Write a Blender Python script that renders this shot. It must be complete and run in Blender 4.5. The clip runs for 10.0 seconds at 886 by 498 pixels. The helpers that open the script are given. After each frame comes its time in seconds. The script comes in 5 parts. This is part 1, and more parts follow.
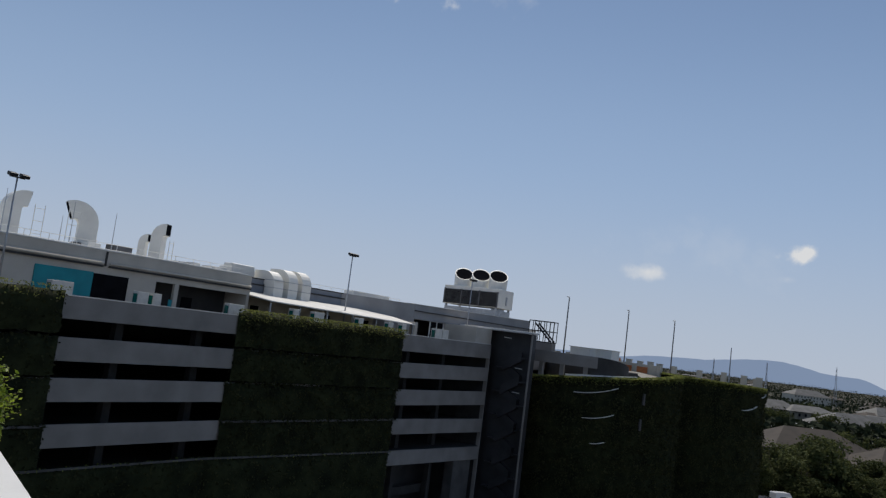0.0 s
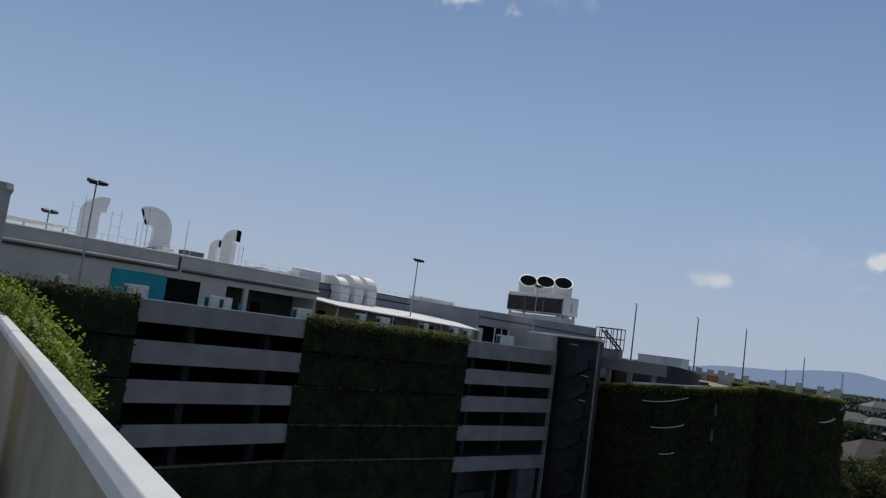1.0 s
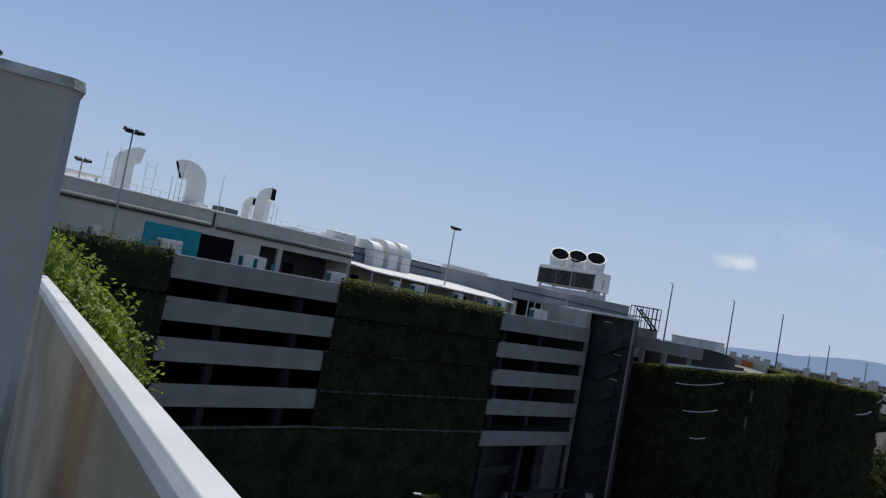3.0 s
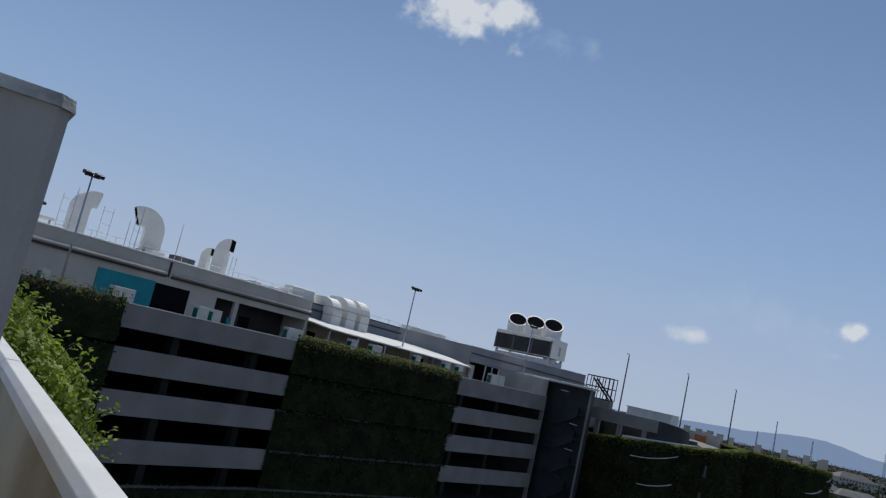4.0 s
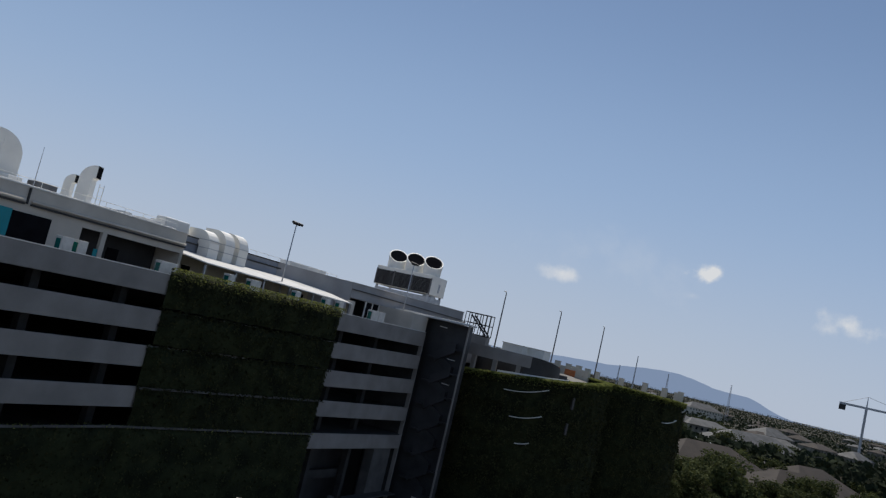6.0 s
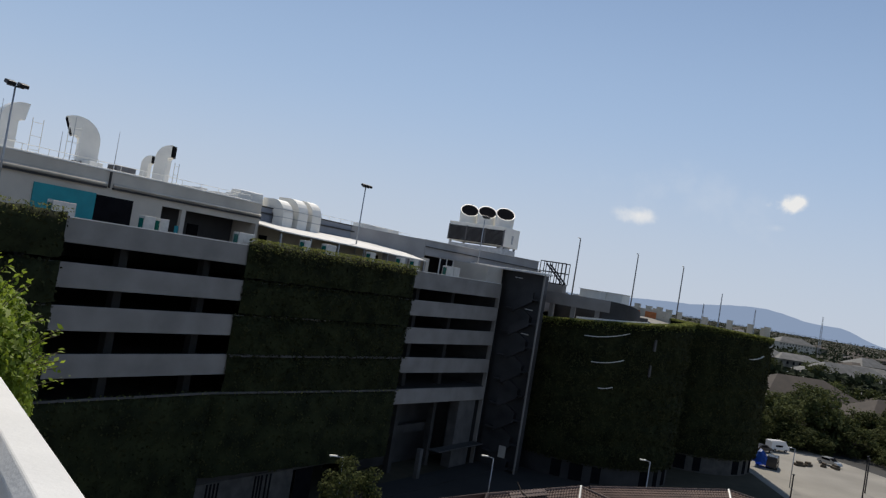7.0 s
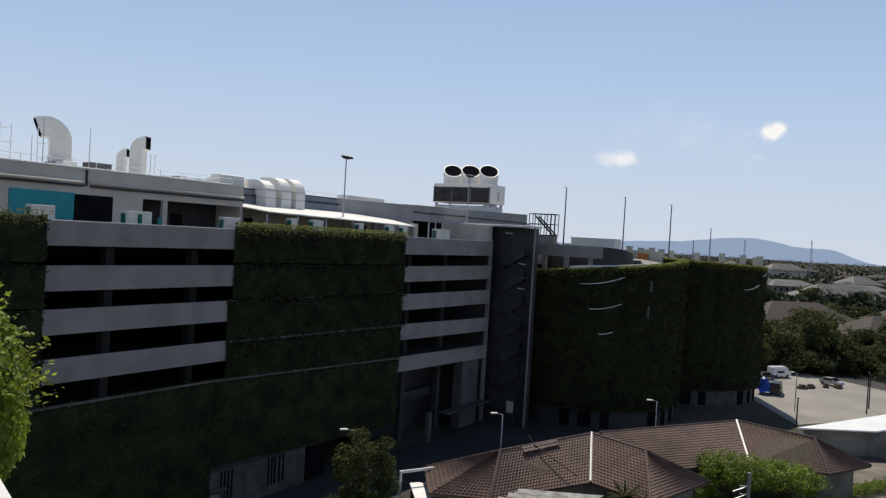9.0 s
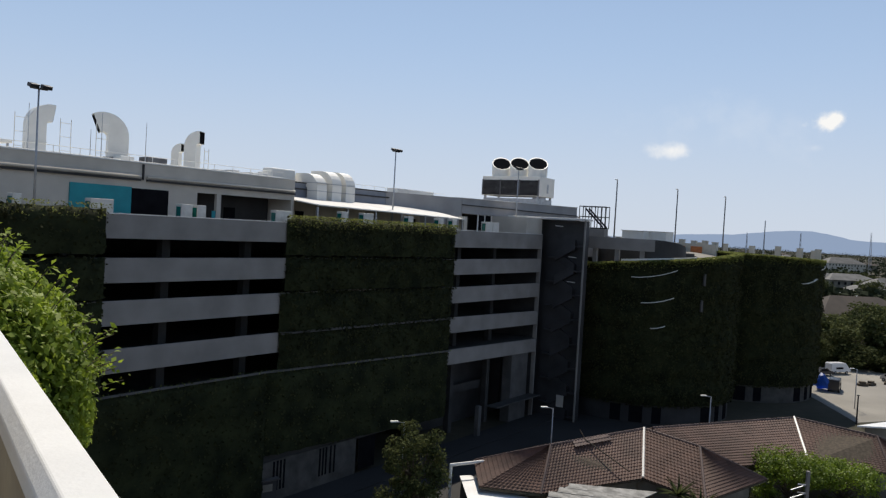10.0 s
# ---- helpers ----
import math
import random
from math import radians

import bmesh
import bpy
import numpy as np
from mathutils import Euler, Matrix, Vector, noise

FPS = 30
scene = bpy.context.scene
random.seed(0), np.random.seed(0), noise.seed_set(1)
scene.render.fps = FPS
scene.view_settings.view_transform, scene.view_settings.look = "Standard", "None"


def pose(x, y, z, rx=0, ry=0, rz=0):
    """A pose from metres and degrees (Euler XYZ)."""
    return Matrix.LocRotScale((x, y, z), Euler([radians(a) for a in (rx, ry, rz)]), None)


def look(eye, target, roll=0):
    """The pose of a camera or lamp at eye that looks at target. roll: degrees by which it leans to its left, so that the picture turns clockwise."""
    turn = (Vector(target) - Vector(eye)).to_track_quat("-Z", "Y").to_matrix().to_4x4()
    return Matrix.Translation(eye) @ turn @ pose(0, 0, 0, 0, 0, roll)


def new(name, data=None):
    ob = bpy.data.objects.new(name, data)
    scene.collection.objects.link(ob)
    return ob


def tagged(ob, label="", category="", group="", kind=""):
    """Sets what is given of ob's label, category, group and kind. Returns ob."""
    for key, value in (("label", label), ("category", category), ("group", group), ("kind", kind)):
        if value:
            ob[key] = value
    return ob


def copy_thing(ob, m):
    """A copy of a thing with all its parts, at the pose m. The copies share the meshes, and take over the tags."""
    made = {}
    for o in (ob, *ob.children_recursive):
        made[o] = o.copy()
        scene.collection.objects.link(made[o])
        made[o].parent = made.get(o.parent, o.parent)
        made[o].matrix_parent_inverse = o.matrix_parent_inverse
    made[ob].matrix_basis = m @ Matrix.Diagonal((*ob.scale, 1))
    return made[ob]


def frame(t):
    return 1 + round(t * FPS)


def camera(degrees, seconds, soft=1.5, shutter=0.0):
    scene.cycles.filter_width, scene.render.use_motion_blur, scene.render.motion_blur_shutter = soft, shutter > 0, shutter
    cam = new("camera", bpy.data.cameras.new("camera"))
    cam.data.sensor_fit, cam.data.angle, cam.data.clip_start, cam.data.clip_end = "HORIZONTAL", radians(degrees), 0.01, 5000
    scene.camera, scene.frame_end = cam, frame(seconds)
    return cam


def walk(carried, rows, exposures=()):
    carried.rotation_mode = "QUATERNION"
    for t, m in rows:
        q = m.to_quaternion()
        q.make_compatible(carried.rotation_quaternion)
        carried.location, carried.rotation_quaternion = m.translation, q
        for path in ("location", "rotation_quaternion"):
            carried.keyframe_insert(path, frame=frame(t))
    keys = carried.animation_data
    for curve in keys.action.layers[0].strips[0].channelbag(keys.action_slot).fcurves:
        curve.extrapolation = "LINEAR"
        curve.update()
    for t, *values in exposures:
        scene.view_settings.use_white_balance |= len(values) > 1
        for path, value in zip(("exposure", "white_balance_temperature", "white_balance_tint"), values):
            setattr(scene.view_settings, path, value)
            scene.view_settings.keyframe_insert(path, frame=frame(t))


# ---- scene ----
cam = camera(57.74, 10.0, soft=1.3)
# seconds, place, yaw to the left, pitch up, lean to the left
PATH = [
    (0, 2.937, -4.662, 24.188, -0.24, 6.05, 7.31),
    (0.5, 2.587, -4.232, 23.992, -0.33, 7.39, 6.32),
    (1, 2.581, -4.269, 23.969, 4.22, 5.99, 7.73),
    (1.5, 2.111, -3.692, 23.926, 14.03, 5.89, 7.42),
    (2, 1.753, -3.221, 23.941, 8.645, 3.512, 8.039),
    (2.2, 1.650, -2.915, 23.970, 8.78, 4.46, 7.41),
    (3.3, 0.649, -1.560, 23.987, 4.37, 3.30, 11.71),
    (3.5, 0.597, -1.446, 23.953, 3.86, 5.10, 11.59),
    (4, 0.342, -1.115, 24.007, 3.361, 8.329, 13.073),
    (4.5, 0.010, -0.763, 24.044, 2.35, 7.34, 12.88),
    (5, -0.070, -0.440, 24.002, -2.33, 9.21, 13.19),
    (5.5, -0.042, -0.495, 24.023, -5.15, 7.61, 13.65),
    (5.7, -0.055, -0.381, 24.028, -5.47, 7.35, 13.87),
    (6.8, 0.426, -0.733, 24.065, -5.49, 0.74, 9.44),
    (7, 0.312, -0.735, 24.065, -1.54, 1.60, 9.41),
    (7.5, -0.073, -0.099, 23.980, 1.49, -1.01, 9.80),
    (8, -0.009, -0.052, 24.064, -6.99, -1.82, 7.09),
    (8.5, 0.131, -0.170, 24.053, -4.80, -1.36, 3.51),
    (9, 0.207, -0.247, 24.095, -2.65, -0.95, 3.41),
    (9.5, 0.192, -0.199, 24.066, -1.30, -1.55, 3.06),
    (10, -0.000, 0.000, 24.000, 0.70, -1.60, 3.30),
]
walk(cam, [(t, pose(x, y, z, 90 + p, 0, w) @ pose(0, 0, 0, 0, 0, r)) for t, x, y, z, w, p, r in PATH],
     exposures=[(0, -0.27, 6650, 10), (0.5, -0.38, 6500, 10), (1, -0.40, 6400, 10), (1.5, -0.25, 6250, 10), (2, -0.17, 6200, 10), (3.5, -0.19, 6200, 10), (4, -0.36, 6200, 10), (4.5, -0.38, 6250, 10), (5.7, -0.34, 6400, 10),
                (6.8, -0.02, 6850, 10), (7.5, -0.05, 6800, 10), (8.5, 0.17, 6950, 10), (10, 0.17, 6950, 10)])

# ---- light ----
SUN_EL, SUN_AZ = radians(54), radians(-5)         # azimuth from +y towards -x is positive
world = bpy.data.worlds.new("sky")
scene.world = world
world.use_nodes = True
wn = world.node_tree.nodes
sky = wn.new("ShaderNodeTexSky")
sky.sky_type, sky.sun_disc = "NISHITA", False
sky.sun_elevation, sky.sun_rotation = SUN_EL, -SUN_AZ
sky.air_density, sky.dust_density, sky.ozone_density = 1.0, 0.15, 3.5
wl = world.node_tree.links
wco = wn.new("ShaderNodeTexCoord")
wnoise = wn.new("ShaderNodeTexNoise")
wnoise.inputs["Scale"].default_value, wnoise.inputs["Detail"].default_value, wnoise.inputs["Roughness"].default_value = 26, 6, 0.55
wl.new(wco.outputs["Generated"], wnoise.inputs["Vector"])


def wmath(op, a, b=None, c=None):
    n = wn.new("ShaderNodeMath")
    n.operation = op
    for k, v in enumerate((a, b, c)):
        if v is not None:
            if isinstance(v, (int, float)):
                n.inputs[k].default_value = v
            else:
                wl.new(v, n.inputs[k])
    return n.outputs[0]


# small fair-weather clouds: direction, half width, half height, density
CLOUDS = [((0.4088, 0.9017, 0.1406), 0.024, 0.012, 2.0), ((0.2537, 0.9614, 0.1063), 0.027, 0.010, 0.9), ((0.3994, 0.9099, 0.1121), 0.012, 0.006, 0.25),
          ((0.5455, 0.8306, 0.1115), 0.040, 0.018, 1.1), ((-0.085, 0.9025, 0.4222), 0.09, 0.036, 1.6), ((-0.5918, 0.746, 0.3155), 0.07, 0.024, 0.9), ((0.03, 0.915, 0.405), 0.05, 0.018, 0.3),
          ((0.33, 0.93, 0.135), 0.11, 0.035, 0.12)]
cover = None
for (cx, cy, cz), cw, ch, dens in CLOUDS:
    away = wn.new("ShaderNodeVectorMath")
    away.operation = "SUBTRACT"
    wl.new(wco.outputs["Generated"], away.inputs[0])
    away.inputs[1].default_value = (cx, cy, cz)
    wide = wn.new("ShaderNodeVectorMath")
    wide.operation = "MULTIPLY"
    wl.new(away.outputs[0], wide.inputs[0])
    wide.inputs[1].default_value = (1 / cw, 1 / cw, 1 / ch)
    ln = wn.new("ShaderNodeVectorMath")
    ln.operation = "LENGTH"
    wl.new(wide.outputs[0], ln.inputs[0])
    core = wmath("SUBTRACT", 1.0, ln.outputs["Value"])
    puff = wmath("MULTIPLY_ADD", wmath("SUBTRACT", wnoise.outputs[0], 0.47), 3.6, core)
    fade = wn.new("ShaderNodeMapRange")
    fade.interpolation_type = "SMOOTHSTEP"
    fade.inputs[1].default_value, fade.inputs[2].default_value = 0.0, 1.5
    wl.new(puff, fade.inputs[0])
    one = wmath("MULTIPLY", fade.outputs[0], dens)
    cover = one if cover is None else wmath("MAXIMUM", cover, one)
# pale haze that thickens towards the horizon
wsep = wn.new("ShaderNodeSeparateXYZ")
wl.new(wco.outputs["Generated"], wsep.inputs[0])
whz = wn.new("ShaderNodeMapRange")
whz.interpolation_type = "SMOOTHERSTEP"
whz.inputs[1].default_value, whz.inputs[2].default_value = -0.02, 0.55
whz.inputs[3].default_value, whz.inputs[4].default_value = 0.95, 0.12
wl.new(wsep.outputs[2], whz.inputs[0])
whaze = wn.new("ShaderNodeMix")
whaze.data_type = "RGBA"
wl.new(whz.outputs[0], whaze.inputs[0])
wl.new(sky.outputs[0], whaze.inputs[6])
wlow = wn.new("ShaderNodeMapRange")
wlow.interpolation_type = "SMOOTHSTEP"
wlow.inputs[1].default_value, wlow.inputs[2].default_value = -0.02, 0.24
wl.new(wsep.outputs[2], wlow.inputs[0])
wtint = wn.new("ShaderNodeMix")
wtint.data_type = "RGBA"
wl.new(wlow.outputs[0], wtint.inputs[0])
wtint.inputs[6].default_value, wtint.inputs[7].default_value = (6.0, 7.0, 8.7, 1), (4.5, 6.1, 8.9, 1)
wl.new(wtint.outputs[2], whaze.inputs[7])
wmix = wn.new("ShaderNodeMix")
wmix.data_type = "RGBA"
wl.new(cover, wmix.inputs[0])
wl.new(whaze.outputs[2], wmix.inputs[6])
wmix.inputs[7].default_value = (9.5, 9.8, 10.2, 1)
wl.new(wmix.outputs[2], wn["Background"].inputs[0])
wn["Background"].inputs[1].default_value = 0.085
sun = new("sun", bpy.data.lights.new("sun", "SUN"))
sun.data.energy, sun.data.angle, sun.data.color = 3.6, radians(0.55), (1.0, 0.95, 0.87)
sun.matrix_world = look((0, 0, 0), (math.sin(SUN_AZ) * math.cos(SUN_EL), -math.cos(SUN_AZ) * math.cos(SUN_EL), -math.sin(SUN_EL)))


# ---- materials ----
def material(name, color, rough=0.8, metal=0.0, vary=0.25, scale=3.0, fine=40.0, bump=0.15, spec=0.5, second=None, per_object=0.0):
    """A surface with stains at one scale and grain at another."""
    m = bpy.data.materials.new(name)
    m.use_nodes = True
    nt = m.node_tree
    b = nt.nodes["Principled BSDF"]
    co = nt.nodes.new("ShaderNodeTexCoord")
    n1 = nt.nodes.new("ShaderNodeTexNoise")
    n1.inputs["Scale"].default_value, n1.inputs["Detail"].default_value = scale, 5
    n2 = nt.nodes.new("ShaderNodeTexNoise")
    n2.inputs["Scale"].default_value, n2.inputs["Detail"].default_value = fine, 3
    for n in (n1, n2):
        nt.links.new(co.outputs["Object"], n.inputs["Vector"])
    mix = nt.nodes.new("ShaderNodeMix")
    mix.data_type = "RGBA"
    dark = second or tuple(c * (1 - vary) for c in color)
    lite = tuple(min(1, c * (1 + vary * 0.5)) for c in color)
    mix.inputs[6].default_value, mix.inputs[7].default_value = (*dark, 1), (*lite, 1)
    ramp = nt.nodes.new("ShaderNodeMapRange")
    ramp.inputs[1].default_value, ramp.inputs[2].default_value = 0.35, 0.65
    nt.links.new(n1.outputs[0], ramp.inputs[0])
    nt.links.new(ramp.outputs[0], mix.inputs[0])
    hsv = nt.nodes.new("ShaderNodeHueSaturation")
    nt.links.new(mix.outputs[2], hsv.inputs["Color"])
    add = nt.nodes.new("ShaderNodeMath")
    add.operation = "MULTIPLY_ADD"
    add.inputs[1].default_value, add.inputs[2].default_value = vary, 1 - vary / 2
    nt.links.new(n2.outputs[0], add.inputs[0])
    last = add.outputs[0]
    if per_object:
        info = nt.nodes.new("ShaderNodeObjectInfo")
        geo = nt.nodes.new("ShaderNodeNewGeometry")
        both = nt.nodes.new("ShaderNodeMath")
        both.operation = "ADD"
        nt.links.new(info.outputs["Random"], both.inputs[0])
        nt.links.new(geo.outputs["Random Per Island"], both.inputs[1])
        scl = nt.nodes.new("ShaderNodeMath")
        scl.operation = "MULTIPLY_ADD"
        scl.inputs[1].default_value, scl.inputs[2].default_value = per_object, 1 - per_object
        nt.links.new(both.outputs[0], scl.inputs[0])
        mul = nt.nodes.new("ShaderNodeMath")
        mul.operation = "MULTIPLY"
        nt.links.new(scl.outputs[0], mul.inputs[0])
        nt.links.new(last, mul.inputs[1])
        last = mul.outputs[0]
    nt.links.new(last, hsv.inputs["Value"])
    nt.links.new(hsv.outputs[0], b.inputs["Base Color"])
    b.inputs["Roughness"].default_value, b.inputs["Metallic"].default_value = rough, metal
    b.inputs["Specular IOR Level"].default_value = spec
    if bump:
        bp = nt.nodes.new("ShaderNodeBump")
        bp.inputs["Strength"].default_value, bp.inputs["Distance"].default_value = bump, 0.02
        nt.links.new(n2.outputs[0], bp.inputs["Height"])
        nt.links.new(bp.outputs[0], b.inputs["Normal"])
    return m


def leaf_material(name, color, second, through_light=0.35, gloss=0.55):
    m = material(name, color, gloss, 0, 0.3, 1.2, 9, 0, 0.3 if gloss < 0.7 else 0.08, second, 0.35)
    nt = m.node_tree
    b = nt.nodes["Principled BSDF"]
    tr = nt.nodes.new("ShaderNodeBsdfTranslucent")
    mx = nt.nodes.new("ShaderNodeMixShader")
    mx.inputs[0].default_value = through_light
    src = b.inputs["Base Color"].links[0].from_socket
    nt.links.new(src, tr.inputs[0])
    nt.links.new(b.outputs[0], mx.inputs[1])
    nt.links.new(tr.outputs[0], mx.inputs[2])
    nt.links.new(mx.outputs[0], nt.nodes["Material Output"].inputs[0])
    return m


CONCRETE = material("grey_paint", (0.27, 0.25, 0.23), 0.85, 0, 0.18, 0.35, 14, 0.1)
# Interior concrete is darkened: the shade behind the open bands is in its colour.
SOFFIT = material("shaded_concrete", (0.05, 0.048, 0.046), 0.9, 0, 0.3, 0.6, 12, 0.2)
# Dark paint; also colours in the shade of recesses, entrance and gutter.
DARK = material("dark_paint_and_shade", (0.045, 0.043, 0.042), 0.8, 0, 0.3, 0.4, 10, 0.2)
CREAM = material("cream_paint", (0.50, 0.47, 0.40), 0.85, 0, 0.12, 0.8, 25, 0.1)
COPING = material("white_coping_paint", (0.70, 0.69, 0.66), 0.7, 0, 0.07, 2.5, 60, 0.1)
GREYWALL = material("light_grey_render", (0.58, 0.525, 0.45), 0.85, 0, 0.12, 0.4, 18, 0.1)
TEAL = material("turquoise_paint", (0.0, 0.27, 0.31), 0.6, 0, 0.1, 1, 20, 0.05)
BLACKISH = material("dark_panel", (0.012, 0.012, 0.014), 1.0, 0, 0.2, 1, 20, 0, 0.0)
WHITE = material("white_metal", (0.80, 0.78, 0.72), 0.5, 0.0, 0.06, 0.8, 20, 0.05)
GALV = material("galvanised_steel", (0.42, 0.43, 0.45), 0.45, 0.6, 0.2, 2, 30, 0.05)
BLACK = material("black_metal", (0.02, 0.02, 0.022), 0.5, 0.3, 0.2, 2, 30, 0)
ROOFSHEET = material("pale_roof_sheet", (0.72, 0.71, 0.68), 0.6, 0.1, 0.15, 0.3, 8, 0.1)
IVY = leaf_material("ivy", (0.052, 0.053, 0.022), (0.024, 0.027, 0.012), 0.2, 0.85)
# Dark hull behind the ivy leaves; shade between them is in its colour.
IVYWALL = material("shaded_ivy_core", (0.028, 0.033, 0.014), 0.9, 0, 0.5, 0.5, 6, 0.6, 0.1, (0.013, 0.016, 0.008))
LEAF = leaf_material("bright_leaf", (0.30, 0.38, 0.045), (0.15, 0.22, 0.025), 0.5)
# Darker filler inside the creeper, coloured as the shade between its leaves.
CREEPCORE = material("shaded_creeper_core", (0.05, 0.075, 0.012), 0.9, 0, 0.5, 2, 14, 0.5, 0.1)
TREELEAF = leaf_material("tree_leaf", (0.088, 0.098, 0.036), (0.034, 0.044, 0.016), 0.3, 0.85)
GARDENLEAF = leaf_material("garden_leaf", (0.21, 0.29, 0.03), (0.09, 0.14, 0.015), 0.4)
BARK = material("bark", (0.10, 0.075, 0.05), 0.9, 0, 0.35, 4, 25, 0.4)
ASPHALT = material("asphalt", (0.024, 0.023, 0.022), 0.9, 0, 0.25, 0.15, 6, 0.2)
PALEGROUND = material("pale_concrete_yard", (0.27, 0.25, 0.215), 0.9, 0, 0.2, 0.08, 3, 0.15)
EARTH = material("earth_and_grass", (0.075, 0.064, 0.045), 0.95, 0, 0.4, 0.05, 0.8, 0.3, 0.2, (0.034, 0.034, 0.020))
# Lighter copy of the ivy: sunlight on the top fringe is in its colour.
SUNLITIVY = leaf_material("sunlit_ivy", (0.27, 0.28, 0.085), (0.15, 0.17, 0.05), 0.4, 0.9)
DECKFLOOR = material("deck_concrete", (0.30, 0.30, 0.29), 0.9, 0, 0.2, 0.8, 20, 0.2)
TILE = material("brown_roof_tile", (0.115, 0.064, 0.048), 0.75, 0, 0.3, 0.5, 7, 0.2, 0.4, None, 0.12)
PALEWALL = material("stained_pale_wall", (0.088, 0.082, 0.073), 0.9, 0, 0.35, 0.8, 5, 0.2)
PIER = material("weathered_render", (0.40, 0.375, 0.34), 0.88, 0, 0.14, 1.3, 45, 0.2)
PIERCAP = material("cement_cap", (0.50, 0.49, 0.45), 0.9, 0, 0.4, 7, 60, 0.4)
DARKCLAD = material("dark_cladding", (0.045, 0.044, 0.046), 0.6, 0.1, 0.35, 0.35, 6, 0.1)
BLUEGREY = material("blue_grey_sheet", (0.22, 0.24, 0.28), 0.6, 0.1, 0.15, 0.5, 12, 0.05)
CANOPY = material("canopy_sheet", (0.66, 0.64, 0.60), 0.6, 0, 0.12, 0.4, 9, 0.05)
MIDGREY = material("mid_grey_render", (0.34, 0.33, 0.325), 0.85, 0, 0.15, 0.3, 12, 0.1)
BEIGE = material("beige_render", (0.58, 0.52, 0.40), 0.85, 0, 0.15, 0.7, 15, 0.1)
UNITWHITE = material("unit_casing", (0.62, 0.61, 0.57), 0.6, 0, 0.15, 1.5, 15, 0.05)
TEALGLASS = material("green_tinted_panel", (0.012, 0.13, 0.11), 0.2, 0, 0.2, 2, 15, 0)
LOUVRE = material("louvre_metal", (0.13, 0.13, 0.135), 0.6, 0.3, 0.25, 1, 15, 0)
ORANGE = material("orange_paint", (0.50, 0.16, 0.05), 0.7, 0, 0.2, 2, 15, 0.05)
BRIGHTROOF = material("bright_roof_sheet", (0.80, 0.80, 0.79), 0.5, 0, 0.08, 0.4, 6, 0.05)
OLDSHEET = material("worn_roof_sheet", (0.27, 0.265, 0.25), 0.8, 0, 0.5, 1.3, 8, 0.15)
PARAPET = material("beige_parapet_paint", (0.40, 0.355, 0.265), 0.85, 0, 0.2, 1.1, 25, 0.12, 0.3, (0.30, 0.26, 0.19))
CARWHITE = material("white_car_paint", (0.75, 0.75, 0.75), 0.25, 0, 0.03, 1, 10, 0)
CARDARK = material("dark_car_paint", (0.03, 0.03, 0.035), 0.25, 0, 0.1, 1, 10, 0)
CARSILVER = material("silver_car_paint", (0.45, 0.46, 0.47), 0.3, 0.6, 0.05, 1, 10, 0)
BLUE = material("blue_plastic", (0.03, 0.14, 0.55), 0.45, 0, 0.15, 1, 10, 0.1)
GOLDLEAF = leaf_material("golden_leaf", (0.16, 0.13, 0.02), (0.06, 0.06, 0.012), 0.3)
FARLEAF = leaf_material("far_leaf", (0.030, 0.038, 0.020), (0.014, 0.020, 0.011), 0.1, 0.95)
TOWNWALL = material("weathered_town_wall", (0.24, 0.22, 0.18), 0.9, 0, 0.3, 0.3, 8, 0.1, 0.2, (0.12, 0.11, 0.09))
TOWNROOF = material("grey_town_roof", (0.10, 0.10, 0.098), 0.75, 0, 0.35, 0.3, 6, 0.12)
TOWNTILE = material("brown_town_tiles", (0.047, 0.034, 0.025), 0.85, 0, 0.35, 0.2, 5, 0.15)
COLUMNGREY = material("column_grey", (0.105, 0.10, 0.095), 0.85, 0, 0.3, 0.6, 10, 0.2)
DUST = material("dusty_yard_earth", (0.19, 0.165, 0.13), 0.95, 0, 0.35, 0.25, 4, 0.3, 0.2, (0.08, 0.07, 0.055))
PALETEAL = material("pale_turquoise_sheet", (0.22, 0.46, 0.50), 0.6, 0, 0.15, 1, 12, 0.05)
FADEDTILE = material("faded_red_tiles", (0.17, 0.10, 0.075), 0.85, 0, 0.35, 0.3, 6, 0.15)
RIDGE = material("ridge_tile", (0.13, 0.085, 0.072), 0.75, 0, 0.25, 1, 12, 0.2)


# Hills glow with one flat colour that has the distance haze in it.
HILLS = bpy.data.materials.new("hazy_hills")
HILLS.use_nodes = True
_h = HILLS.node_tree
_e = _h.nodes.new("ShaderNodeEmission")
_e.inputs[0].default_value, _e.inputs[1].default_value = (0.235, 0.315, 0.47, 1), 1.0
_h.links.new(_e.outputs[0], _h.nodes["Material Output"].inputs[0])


# ---- building helpers ----
def box(bm, x0, x1, y0, y1, z0, z1, bevel=0.0):
    """A box with square or slightly rounded edges."""
    vs = [bm.verts.new((x, y, z)) for x in (x0, x1) for y in (y0, y1) for z in (z0, z1)]
    fs = [(0, 1, 3, 2), (4, 6, 7, 5), (0, 4, 5, 1), (2, 3, 7, 6), (0, 2, 6, 4), (1, 5, 7, 3)]
    faces = [bm.faces.new([vs[i] for i in f]) for f in fs]
    if bevel:
        edges = {e for f in faces for e in f.edges}
        bmesh.ops.bevel(bm, geom=list(edges), offset=bevel, segments=2, affect="EDGES", profile=0.5)


